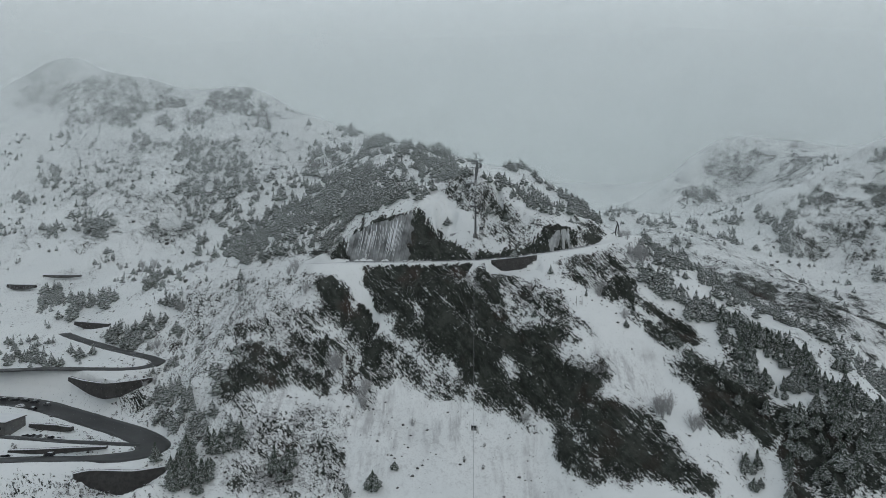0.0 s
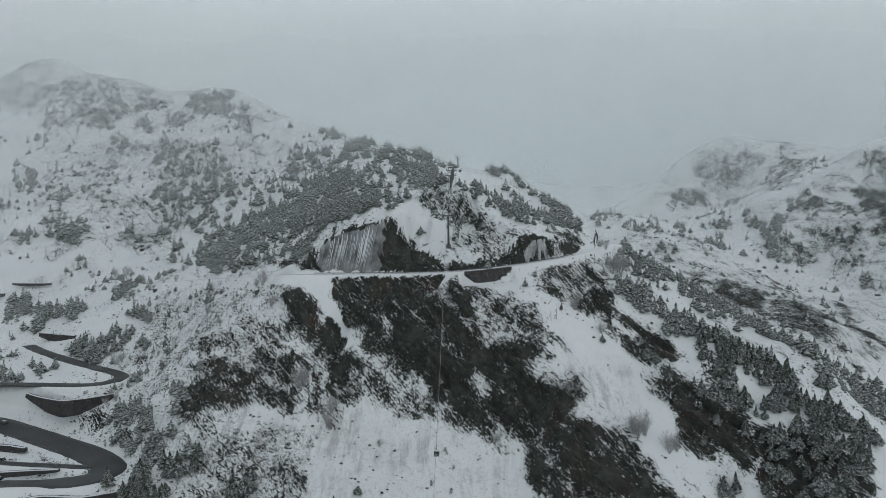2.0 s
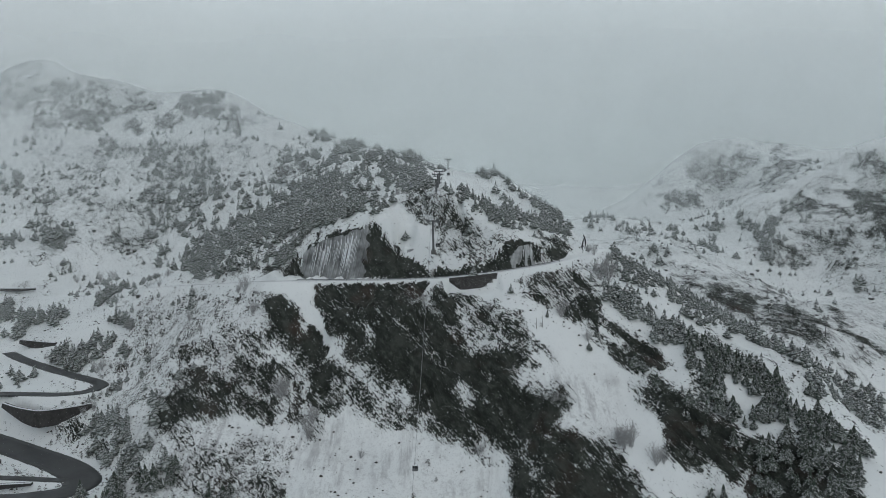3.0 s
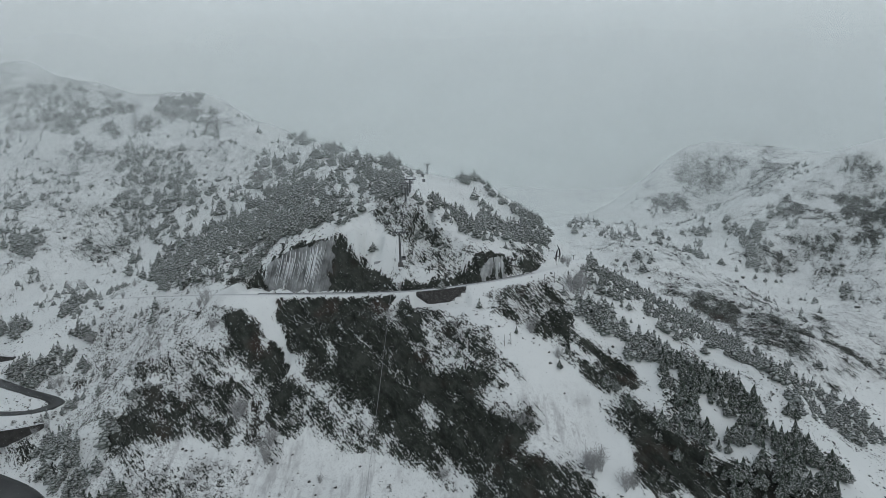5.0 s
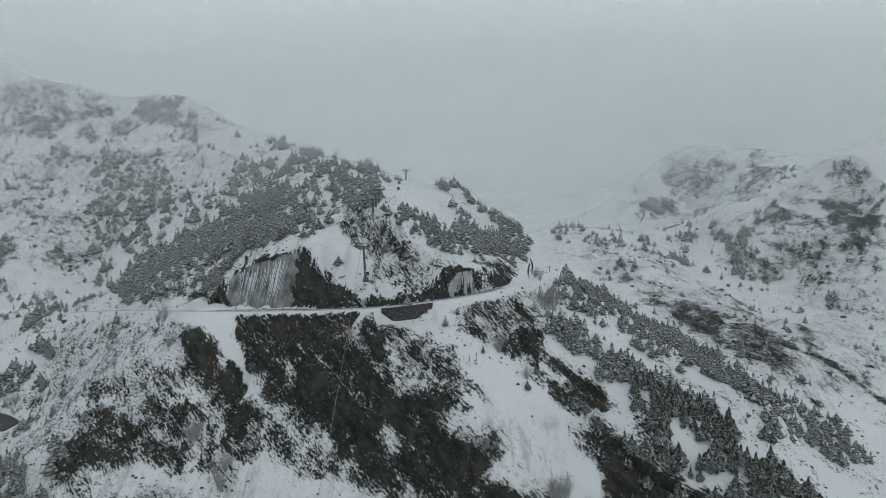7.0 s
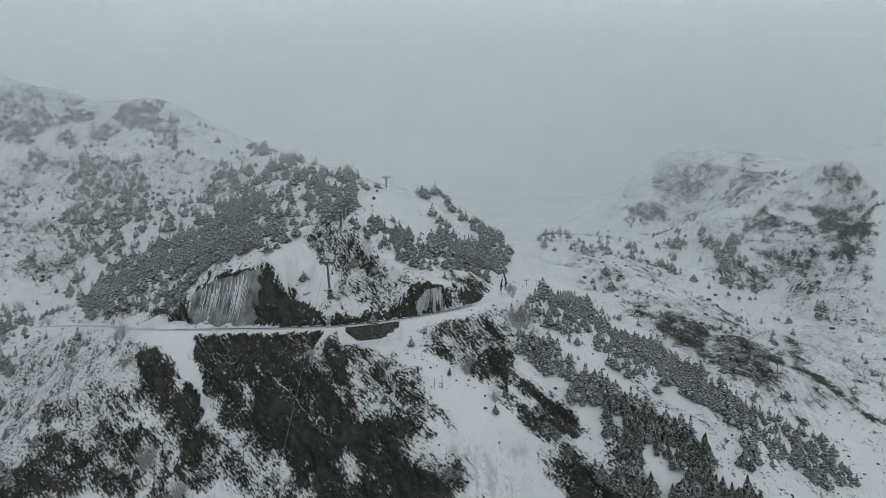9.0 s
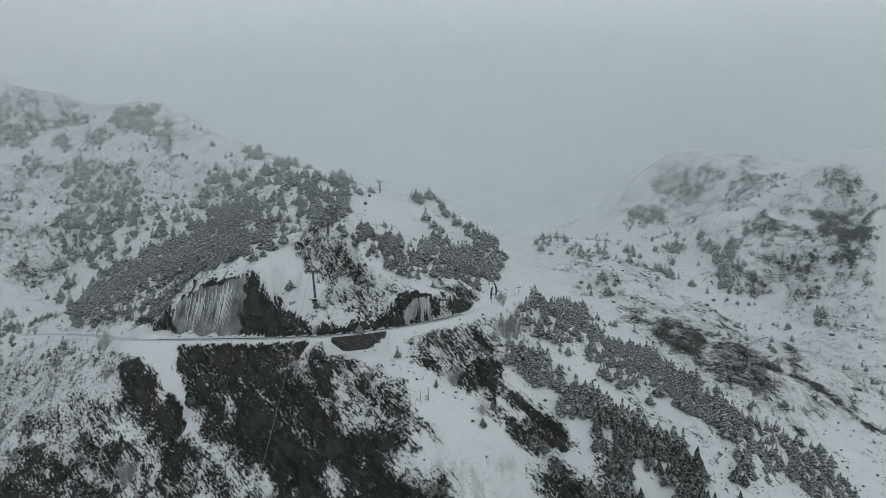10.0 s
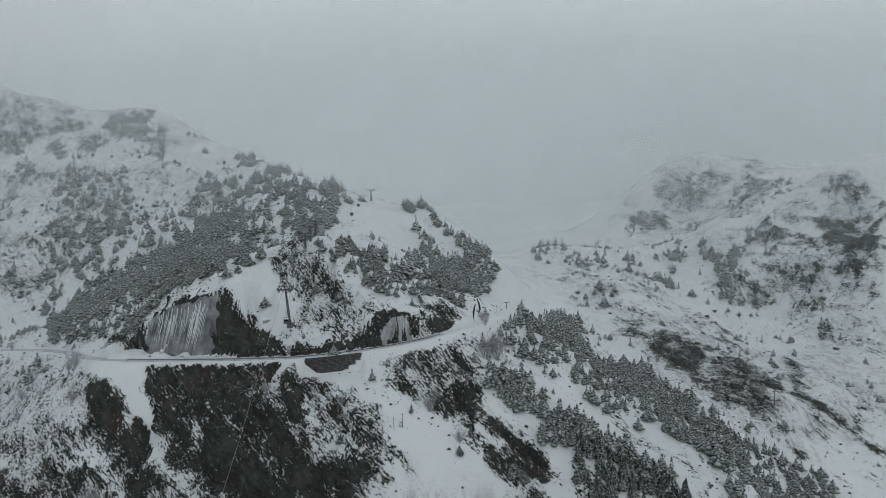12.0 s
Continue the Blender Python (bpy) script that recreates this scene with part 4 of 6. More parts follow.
stand(0.6, (115, 284), (133, 273), (146, 264), (165, 256), (175, 247), (159, 225), (140, 233), (137, 249), (128, 262), (114, 269))
outcrop(0.6, (101, 288), (114, 281), (113, 267), (105, 265), (99, 275))
scree(0.95, (-77, 282), (-47, 288), (-46, 247), (-85, 248))
scree(0.45, (66, 286), (95, 287), (84, 261), (64, 269))
scree(0.35, (343, 519), (377, 492), (330, 424), (295, 425))
scree(0.3, (-145, 405), (-78, 334), (-77, 304), (-148, 355), (-173, 408))
scree(0.3, (-43, 293), (-27, 299), (-14, 291), (8, 288), (13, 283), (36, 274), (45, 265), (46, 249), (-43, 247))
scree(0.8, (-120, 300), (-77, 296), (-70, 250), (-105, 246))
scree(0.5, (150, 380), (240, 500), (330, 470), (380, 480), (300, 400), (250, 370), (200, 380))


def inside(p, outline):
    """Signed distance to an outline in plan, positive inside."""
    o = np.array(outline, float)
    d, odd = np.full(len(p), 1e9), np.zeros(len(p), bool)
    for a, b in zip(o, np.roll(o, -1, axis=0)):
        ab = b - a
        k = np.clip((p - a) @ ab / (ab @ ab + 1e-9), 0, 1)
        d = np.minimum(d, np.hypot(*(p - a - k[:, None] * ab).T))
        cross = (a[1] > p[:, 1]) != (b[1] > p[:, 1])
        odd ^= cross & (p[:, 0] < (b[0] - a[0]) * (p[:, 1] - a[1]) / (b[1] - a[1] + 1e-9) + a[0])
    return np.where(odd, d, -d)


def cover(p, patches, edge=2.5, grow=0.0):
    total = np.zeros(len(p))
    for amount, outline in patches:
        o = np.array(outline)
        lo, hi = o.min(axis=0) - 15, o.max(axis=0) + 15
        box = (p > lo).all(axis=1) & (p < hi).all(axis=1)
        soft = edge * (1 if o[:, 1].mean() < 400 else 2)
        total[box] = np.maximum(total[box], amount * smooth(-soft, soft, inside(p[box], outline) + grow))
    return total


def bench_cut(p):
    """How steeply the bank stands above the bench road: a sheer cut at the ice face, broken ground elsewhere."""
    x = p[:, 0]
    wild = fractal(np.c_[x * 0.06, p[:, 1] * 0.06, np.zeros(len(p))], 3)
    return 1.3 + 10 * smooth(-78, -70, x) * (1 - smooth(-14, -6, x)) + smooth(-10, 0, x) * np.clip(0.5 + 1.5 * wild, 0.0, 2.6) + 6.0 * smooth(43, 50, x) * (1 - smooth(64, 82, x))


def bench_drop(p):
    """How fast the ground falls away outside the bench road: gently, but sheer below the stone wall."""
    x = p[:, 0]
    return np.where(p[:, 1] < 312, -4.0, 0.3 * (1 - smooth(80, 95, x)) - 0.6 * smooth(92, 100, x) + 5.0 * smooth(18, 20, x) * (1 - smooth(44, 47, x)))


FACE = ((-72, 364.0), (-62, 357.5), (-50, 352.0), (-40, 347.5), (-27, 342.5), (-17, 339.5), (-6, 336.5))


def face_line(x):
    """Where the quarried face above the bench road stands, in plan."""
    return np.interp(x, [f[0] for f in FACE], [f[1] for f in FACE])


def quarry(p, z):
    """Levels the lay-by between the road and the quarried face, and cuts the face sheer."""
    x, y = p[:, 0], p[:, 1]
    ends = smooth(-74, -66, x) * (1 - smooth(-12, -4, x))
    road_y = np.interp(x, BENCH_ROAD[:, 0], BENCH_ROAD[:, 1])
    behind = y - face_line(x)
    floor = np.interp(x, BENCH_ROAD[:, 0], BENCH_ROAD[:, 2])
    cut = np.minimum(z, floor + 0.1 + np.maximum(behind, 0) * 6.5)
    return np.where((y > road_y + 3) & (behind < 12), z + (cut - z) * ends, z)


# ---- the mountain ----
xx, yy = np.meshgrid(GX, GY)
plan = np.c_[xx.ravel(), yy.ravel()]
height = base_height(plan)
near_road = np.ones(len(plan))
for line, half, cut, fill, reach in ((UPPER_HAIRPIN, 4.2, 1.0, 1.3, 12), (LOWER_HAIRPIN[:TURN + 2], 7.8, 1.0, 1.3, 14), (LOWER_HAIRPIN[TURN:], 4.4, 1.0, 1.0, 16), (MIDDLE_LANE, 2.8, 1.0, 1.2, 7), (BENCH_ROAD, 3.6, bench_cut(plan), 2.2 - 0.9 * smooth(80, 92, plan[:, 0]) + 4.0 * smooth(17, 19, plan[:, 0]) * (1 - smooth(45, 48, plan[:, 0])), 40)):
    height, clear = carve(plan, height, line, half, cut, fill, reach, bench_drop(plan) if line is BENCH_ROAD else None)
    near_road = np.minimum(near_road, clear)
    if line is UPPER_HAIRPIN:
        height = terrace(plan, height, UPPER_WALL)
height = quarry(plan, terrace(plan, height, LOWER_WALL))

# beds that dip east and towards the valley give the rock its diagonal ribs
place3 = np.c_[plan, height]
along = place3 @ np.array([tuple(a) for a in DIP_AXES]).T
ribs = fractal(along * (0.018, 0.11, 0.11), 4, 0.55)
chips = fractal(along * (0.07, 0.35, 0.35) + 40, 3, 0.55)
swell = fractal(place3 * 0.022 + 90, 4, 0.5)
shape = height.reshape(xx.shape)
gy, gx = np.gradient(shape, GY, GX)
steep = np.degrees(np.arctan(np.hypot(gx, gy))).ravel()
edge_wobble = plan + np.c_[fractal(place3 * 0.07 + 5, 3), fractal(place3 * 0.07 + 55, 3)] * (4 + 8 * smooth(380, 560, plan[:, 1]))[:, None]
drifts = cover(plan + 0.4 * (edge_wobble - plan), DRIFTS, 2.2, 0.2)
outcrops = cover(edge_wobble, OUTCROPS, 4.0) * (1 - drifts)
stony = cover(edge_wobble, SCREES, 8)
far = smooth(380, 560, plan[:, 1])
rough_ground = fractal(place3 * 0.013 + 31, 4, 0.6)
cover_here = np.clip(outcrops * (1 + 0.25 * ribs) + 0.16 * np.clip(0.3 + rough_ground + 0.6 * chips, 0, 1) * (1 - drifts), 0, 1)
flat_road = smooth(0.0, 0.12, near_road)
cover_here *= flat_road
# the quarried face and the cut bank along the road are bare
cut_bank = (plan[:, 0] > -66) & (plan[:, 0] < 84) & (plan[:, 1] > 329) & (plan[:, 1] < 366)
rim = np.interp(plan[:, 0], (-70, -58, -50, -16, -12, -8, 2, 12, 24, 44, 50, 66, 84), (82, 90, 96, 107, 99, 94, 88, 83.5, 82.5, 87, 96, 96, 92)) + 2.5 * ribs + 2 * chips
low_bank = cut_bank & (height < rim) & (steep > 34) & (plan[:, 1] > np.interp(plan[:, 0], BENCH_ROAD[:, 0], BENCH_ROAD[:, 1]) + 3)
cover_here = np.where(low_bank, np.maximum(cover_here, 0.93 - 0.38 * smooth(62, 72, plan[:, 0])), cover_here)
# the brink below the road is scoured bare
brink = smooth(-49, -46, plan[:, 0]) * (1 - smooth(2, 18, edge_wobble[:, 0])) * smooth(306, 312, plan[:, 1]) * (plan[:, 1] < np.interp(plan[:, 0], BENCH_ROAD[:, 0], BENCH_ROAD[:, 1]) - 4.2)
cover_here = np.where(brink * (1 - drifts) > 0.5, np.maximum(cover_here, 0.9), cover_here)
rocky = cover_here
rockiness = cover_here
nx, ny = -gx.ravel(), -gy.ravel()
nl = np.sqrt(nx * nx + ny * ny + 1)
crags = fractal(place3 * 0.05 + 12, 5, 0.6)
ridged = 0.35 - np.abs(fractal(along * (0.022, 0.085, 0.085) + 7, 4, 0.55))
split = 0.3 - np.abs(fractal(along * (0.06, 0.26, 0.26) + 23, 3, 0.55))
push = (ridged * 5.0 + split * 2.2) * rocky * (1 - far) + (ribs * 2.0 + chips * 1.0) * rocky * (1 + 0.6 * far) + rocky * 0.5 + crags * rocky * far * 7.0
still = smooth(-72, -66, plan[:, 0]) * (1 - smooth(-14, -6, plan[:, 0])) * (np.abs(plan[:, 1] - face_line(plan[:, 0]) - 3) < 7)
still = np.maximum(still, smooth(14, 18, plan[:, 0]) * (1 - smooth(46, 50, plan[:, 0])) * (np.abs(plan[:, 1] - 322) < 6))
push = push * (1 - 0.92 * still) * np.maximum(np.clip(near_road, 0.0, 1), 0.3 * smooth(50, 60, steep))
rise = swell * (0.7 + 2.0 * far) * near_road
bluff = smooth(-72, -62, plan[:, 0]) * (1 - smooth(80, 95, plan[:, 0])) * smooth(338, 343, plan[:, 1]) * (1 - smooth(375, 400, plan[:, 1]))
rise += 2.4 * fractal(place3 * 0.16 + 70, 4) * bluff
place3 = place3 + np.c_[nx / nl * push, ny / nl * push, push / nl * 0.8 + rise]
ground_z = (height + rise).reshape(xx.shape)


def ground(x, y):
    """Height of the ground at a place or at many."""
    x, y = np.atleast_1d(x).astype(float), np.atleast_1d(y).astype(float)
    i = np.clip(np.searchsorted(GX, x) - 1, 0, len(GX) - 2)
    j = np.clip(np.searchsorted(GY, y) - 1, 0, len(GY) - 2)
    u, v = (x - GX[i]) / (GX[i + 1] - GX[i]), (y - GY[j]) / (GY[j + 1] - GY[j])
    g = ground_z
    return (g[j, i] * (1 - u) + g[j, i + 1] * u) * (1 - v) + (g[j + 1, i] * (1 - u) + g[j + 1, i + 1] * u) * v


def grid_mesh(name, verts, rows, cols):
    """A mesh of quads over a grid of vertices."""
    i = np.arange(rows * cols).reshape(rows, cols)
    quads = np.stack([i[:-1, :-1], i[:-1, 1:], i[1:, 1:], i[1:, :-1]], axis=-1).reshape(-1, 4)
    me = bpy.data.meshes.new(name)
    me.vertices.add(len(verts))
    me.vertices.foreach_set("co", np.ascontiguousarray(verts, np.float32).ravel())
    me.loops.add(quads.size)
    me.loops.foreach_set("vertex_index", quads.astype(np.int32).ravel())
    me.polygons.add(len(quads))
    me.polygons.foreach_set("loop_start", np.arange(0, quads.size, 4, dtype=np.int32))
    me.polygons.foreach_set("use_smooth", np.ones(len(quads), bool))
    me.update(calc_edges=True)
    me.validate()
    return me


land = grid_mesh("ground", place3, len(GY), len(GX))
for name, values in (("rock", rockiness), ("scree", stony)):
    land.attributes.new(name, "FLOAT", "POINT").data.foreach_set("value", values.astype(np.float32))
land.materials.append(MOUNTAIN)
tagged(new("ground", land), "snow-covered mountainside with dark schist cliffs and ribs", "mountain", kind="structure")


# ---- helpers for things ----
def mesh_from(name, verts, faces, mat):
    me = bpy.data.meshes.new(name)
    me.from_pydata([tuple(v) for v in verts], [], faces)
    me.update()
    me.materials.append(mat)
    return me


def part(name, bm, mat, parent=None, label=""):
    """Links a bmesh as one mesh object, under a thing or a part."""
    me = bpy.data.meshes.new(name)
    bm.normal_update()
    bm.to_mesh(me)
    bm.free()
    me.materials.append(mat)
    ob = new(name, me)
    if parent is not None:
        ob.parent = parent
    return tagged(ob, label)


def box(bm, size, m, bevel=0.0):
    made = bmesh.ops.create_cube(bm, size=1.0, matrix=m @ Matrix.Diagonal((*size, 1)))
    if bevel:
        edges = list({e for v in made["verts"] for e in v.link_edges})
        bmesh.ops.bevel(bm, geom=edges, offset=bevel, segments=1, affect="EDGES", clamp_overlap=True)


def rod(bm, a, b, r0, r1=None, sides=8):
    """A tapered rod from a to b."""
    a, b = Vector(a), Vector(b)
    turn = (b - a).to_track_quat("Z", "Y").to_matrix().to_4x4()
    bmesh.ops.create_cone(bm, cap_ends=True, segments=sides, radius1=r0, radius2=r0 if r1 is None else r1, depth=(b - a).length,
                          matrix=Matrix.Translation((a + b) / 2) @ turn)


def empty(name, m, label="", category="", group=""):
    ob = new(name)
    ob.matrix_world = m
    return tagged(ob, label, category, group)


def strip(name, line, half, lift, mat, label, category, crown=0.08):
    """A road surface along a line: nine points across, slightly crowned, with a thickness at the edges."""
    p = line[:, :2]
    t = np.gradient(p, axis=0)
    t /= np.linalg.norm(t, axis=1)[:, None]
    side = np.c_[t[:, 1], -t[:, 0]]
    across = np.array([-1.0, -1.0, -0.6, -0.2, 0.2, 0.6, 1.0, 1.0])
    drop = np.array([-0.5, 0, crown * 0.6, crown, crown, crown * 0.6, 0, -0.5])
    rag = fractal(np.c_[line * 0.15], 2) * 0.35
    half = np.broadcast_to(half, len(line))
    verts = []
    for i in range(len(line)):
        for a, d in zip(across, drop):
            q = p[i] + side[i] * a * (half[i] + rag[i] * abs(a))
            verts.append((q[0], q[1], line[i, 2] + lift + d))
    me = grid_mesh(name, np.array(verts), len(line), len(across))
    me.materials.append(mat)
    return tagged(new(name, me), label, category, kind="structure")


# ---- roads ----
strip("road_bench", BENCH_ROAD[BENCH_ROAD[:, 0] < 79], 2.7, 0.10, SLUSH, "narrow mountain road under packed snow and slush", "road")
strip("road_upper", UPPER_HAIRPIN, 3.7, 0.10, ASPHALT, "wet dark asphalt hairpin cleared of snow", "road")
strip("road_lower", LOWER_HAIRPIN, LOWER_HALF, 0.10, ASPHALT, "wide wet asphalt hairpin cleared of snow", "road")
strip("road_lane", MIDDLE_LANE, 2.1, 0.14, ASPHALT, "wet asphalt side lane beside the hairpin", "road")


# ---- cloud drifting over the heights ----
def mist_bank(y, density, low, top, seed):
    cols, rows = 60, 14
    u, v = np.meshgrid(np.linspace(-2400, 2600, cols), np.linspace(-150, 1500, rows))
    bend = 30 * np.sin(u / 310 + seed) + 18 * np.sin(v / 140 + 2 * seed)
    me = grid_mesh("mist_bank", np.c_[u.ravel(), (y + bend).ravel(), v.ravel()], rows, cols)
    me.materials.append(mist_material("mist", density, top, low, seed))
    return tagged(new("mist_bank", me), "thin grey veil of drifting cloud", "mist", kind="structure")


def cloud_backdrop():
    """A bowl of lit cloud far behind the pass."""
    u, v = np.meshgrid(np.linspace(-80, 80, 60), np.linspace(-100, 800, 12))
    a = np.radians(u.ravel())
    me = grid_mesh("cloud_backdrop", np.c_[np.sin(a) * 2300, np.cos(a) * 1750 - 150, v.ravel()], 12, 60)
    me.materials.append(cloud_backdrop_material())
    return tagged(new("cloud_backdrop", me), "pale even cloud closing the view behind the pass", "sky", kind="structure")


cloud_backdrop()
for k, (y, density) in enumerate(((300, 0.006), (340, 0.015), (400, 0.05), (450, 0.065), (500, 0.07), (550, 0.07), (600, 0.06), (650, 0.07), (700, 0.075), (760, 0.08), (820, 0.09), (880, 0.13), (950, 0.2), (1040, 0.34), (1110, 0.5), (1300, 0.3))):
    mist_bank(y, density, 50, 250, k * 1.7)


# ---- ice on the cut rock above the road ----
def bank_height(x, y):
    """Height of the cut bank at places in plan."""
    p = np.c_[x, y]
    z, _ = carve(p, base_height(p), BENCH_ROAD, 3.6, bench_cut(p), 2.2, 40, bench_drop(p))
    return quarry(p, z)


def ice_curtain(x0, x1, lean, label, seed, drop=1.0, ragged=0.15, mat=None):
    """A sheet of ice over the cut rock from the roadside to the lip: ribbed, bulging at the foot, ragged at the sides."""
    thing = empty("ice_fall", pose(0, 0, 0), label, "frozen waterfall")
    cols, rows = int((x1 - x0) * 2.2), 46
    verts = np.zeros((rows, cols, 3))
    for i, x in enumerate(np.linspace(x0, x1, cols)):
        road = BENCH_ROAD[np.argmin(abs(BENCH_ROAD[:, 0] - x))]
        foot_y = max(road[1] + 3.4, float(face_line(x)) - 0.3) if x < 0 else road[1] + 3.4
        y = np.linspace(foot_y, foot_y + 7.1, 90)
        z = bank_height(np.full(90, x), y)
        slope = np.gradient(z, y)
        steep_part = (slope > 2.2) & (z < road[2] + 34)
        top = z[steep_part].max() - 0.4 if steep_part.any() else road[2] + 1.0
        top -= 0.4 + 3.2 * max(0.0, float(fractal(np.array([[x * 0.21, seed, 0.5]]), 3)[0]))
        fade = min(1, (i + 1) / 5, (cols - i) / 5)
        for j, k in enumerate(np.linspace(0, 1, rows)):
            zz = road[2] - 0.3 + (top - road[2] + 0.3) * k * (0.55 + 0.45 * fade) * drop
            yy = np.interp(zz, z, y)
            verts[j, i] = (x, yy, zz)
    flat = verts.reshape(-1, 3)
    lines = flat[:, 0] + (flat[:, 2] - 78) * lean
    rib = fractal(np.c_[lines * 0.55, np.zeros(len(flat)), flat[:, 2] * 0.03 + seed], 4, 0.6)
    foot = np.exp(-(flat[:, 2] - 77) / 2.5)
    edge = np.tile(np.minimum(np.arange(cols), cols - 1 - np.arange(cols)) / (ragged * cols), rows)
    hold = smooth(0.25, 0.75, edge + 0.75 * fractal(flat * 0.22 + seed, 3))
    flat[:, 1] -= hold * (0.35 + 0.6 * np.clip(rib + 0.4, 0, 2) + np.clip(foot, 0, 1.2) * 0.5) - 1.6 * (1 - hold)
    me = grid_mesh("ice_sheet", flat, rows, cols)
    me.materials.append(mat or ICE)
    new("ice_sheet", me).parent = thing
    rng = random.Random(seed)
    for k in range(int((x1 - x0) * (0.3 if mat else 1.2))):
        i = min(cols - 4, max(3, int(rng.gauss((0.45, 0.72)[k % 2], (0.14, 0.05)[k % 2]) * cols)))
        j = rng.randrange(rows * 2 // 3, rows - 1)
        sheet = flat.reshape(rows, cols, 3)
        run = max(4, int(j * rng.uniform(0.5, 0.98)))
        bm = bmesh.new()
        width, last = rng.uniform(0.08, 0.26), None
        for step in range(0, run, 4):
            zz = sheet[j - step, i, 2]
            c = max(1, i - int(lean * (sheet[j, i, 2] - zz) / (x1 - x0) * cols))
            spot = sheet[j - step, c] - (0, 0.25, 0)
            if last is not None:
                rod(bm, last, spot, width * (1 - 0.6 * step / run), width * (1 - 0.6 * (step + 4) / run), 6)
            last = spot
        part("icicle", bm, SNOWPACK, thing)
    return thing


ice_curtain(-62, -18, 0.22, "grey-white frozen seepage with long icicles on a cut rock face", 11)
ice_curtain(51, 67, 0.05, "pale frozen waterfall over the roadside rock", 23, ragged=0.24, mat=PALE_ICE)


# ---- trees ----
def bough(root, tip, width, lift, keel=True):
    """One flattened bough: a ridge above, and a keel below on the nearer trees."""
    root, tip = np.array(root), np.array(tip)
    d = tip - root
    side = np.array((-d[1], d[0], 0)) / (np.hypot(d[0], d[1]) + 1e-9) * width
    mid = root + d * 0.6
    return [root, mid + side, tip, mid - side, mid + (0, 0, lift)], [(0, 4, 1), (1, 4, 2), (2, 4, 3), (3, 4, 0)] + ([(0, 1, 2, 3)] if keel else [])


def crown_shape(rng, tiers, blades, spread, start, bend=0.7, keel=True):
    """The crown of a pine of height 1: whorls of boughs, uneven, thinner to the top."""
    verts, faces = [], []
    for t in range(tiers):
        h = start + (0.97 - start) * (t + rng.uniform(-0.3, 0.3)) / (tiers - 1)
        reach = spread * max(0.05, 1 - (h - start) / (1 - start)) ** bend
        for b in range(blades):
            a = math.tau * (b + rng.uniform(-0.4, 0.4)) / blades + t * 1.1
            r = reach * rng.uniform(0.6, 1.2)
            root = (0, 0, h + 0.03)
            tip = (r * math.cos(a), r * math.sin(a), h - r * rng.uniform(0.25, 0.95))
            v, f = bough(root, tip, r * rng.uniform(0.28, 0.48) + 0.008, r * 0.22 + 0.012, keel)
            faces += [tuple(i + len(verts) for i in q) for q in f]
            verts += v
    top = len(verts)
    verts += [(0.02, 0, 0.92), (-0.01, 0.018, 0.92), (-0.01, -0.018, 0.92), (0, 0, 1.02)]
    faces += [(top, top + 1, top + 3), (top + 1, top + 2, top + 3), (top + 2, top, top + 3), (top + 2, top + 1, top)]
    return np.array(verts), faces


def tuft_shape(rng, tufts, spread, start, bend, loft=1.0):
    """A mountain pine of height 1: a rounded, gappy crown built of drooping tufts, thick below and loose at the top."""
    verts, faces = [], []
    for k in range(tufts):
        f = (k + rng.uniform(0, 0.9)) / tufts
        h = start + (0.93 - start) * f
        reach = spread * max(0.06, 1 - f ** bend) * (0.75 + 0.25 * min(1, f / 0.15))
        a = k * 2.399963 + rng.uniform(-0.5, 0.5)
        r = reach * rng.uniform(0.35, 0.95) * (0.9 if f < 0.85 else 0.3)
        c = np.array((r * math.cos(a), r * math.sin(a), h))
        w = max(0.05, reach * rng.uniform(0.42, 0.72) * loft)
        tall = w * rng.uniform(0.55, 0.9) + (0.06 if f > 0.85 else 0)
        turn = rng.uniform(0, math.tau)
        i = len(verts)
        for q in range(5):
            b = turn + math.tau * (q + rng.uniform(-0.3, 0.3)) / 5
            m = w * rng.uniform(0.65, 1.35)
            verts.append(c + (m * math.cos(b) + 0.25 * r * math.cos(a), m * math.sin(b) + 0.25 * r * math.sin(a), -tall * rng.uniform(0.1, 0.7)))
        verts.append(c + (rng.uniform(-0.2, 0.2) * w, rng.uniform(-0.2, 0.2) * w, tall))
        verts.append(c + (0, 0, -tall * 0.75))
        faces += [(i + q, i + (q + 1) % 5, i + 5) for q in range(5)] + [(i + (q + 1) % 5, i + q, i + 6) for q in range(5)]
    return np.array(verts), faces


def scatter(outline, gap, rng, taken, least, clearing):
    """Places within an outline on a loosened lattice, no two too close, with an uneven edge and clearings."""
    o = np.array(outline, float)
    lo, hi = o.min(axis=0) - 2, o.max(axis=0) + 2
    gx, gy = np.meshgrid(np.arange(lo[0], hi[0] + gap, gap), np.arange(lo[1], hi[1] + gap, gap))
    p = np.c_[gx.ravel(), gy.ravel()]
    p = p + (rng.random_sample(p.shape) - 0.5) * gap * 1.3
    d = inside(p, outline)
    soft = min(7, 0.22 * (hi - lo).min())
    n = len(p)
    inset = 1.7 if (hi - lo).min() > 25 and o[:, 1].mean() < 470 else 0.0
    keep = (d - inset + soft * fractal(np.c_[p * 0.09, np.ones(n)], 3) > 0) & (fractal(np.c_[p * 0.07, np.zeros(n)], 3) > clearing)
    rows = []
    for x, y in p[keep]:
        cell = (int(x // least), int(y // least))
        if cell in taken:
            continue
        taken.add(cell)
        rows.append((x, y))
    return np.array(rows).reshape(-1, 2)


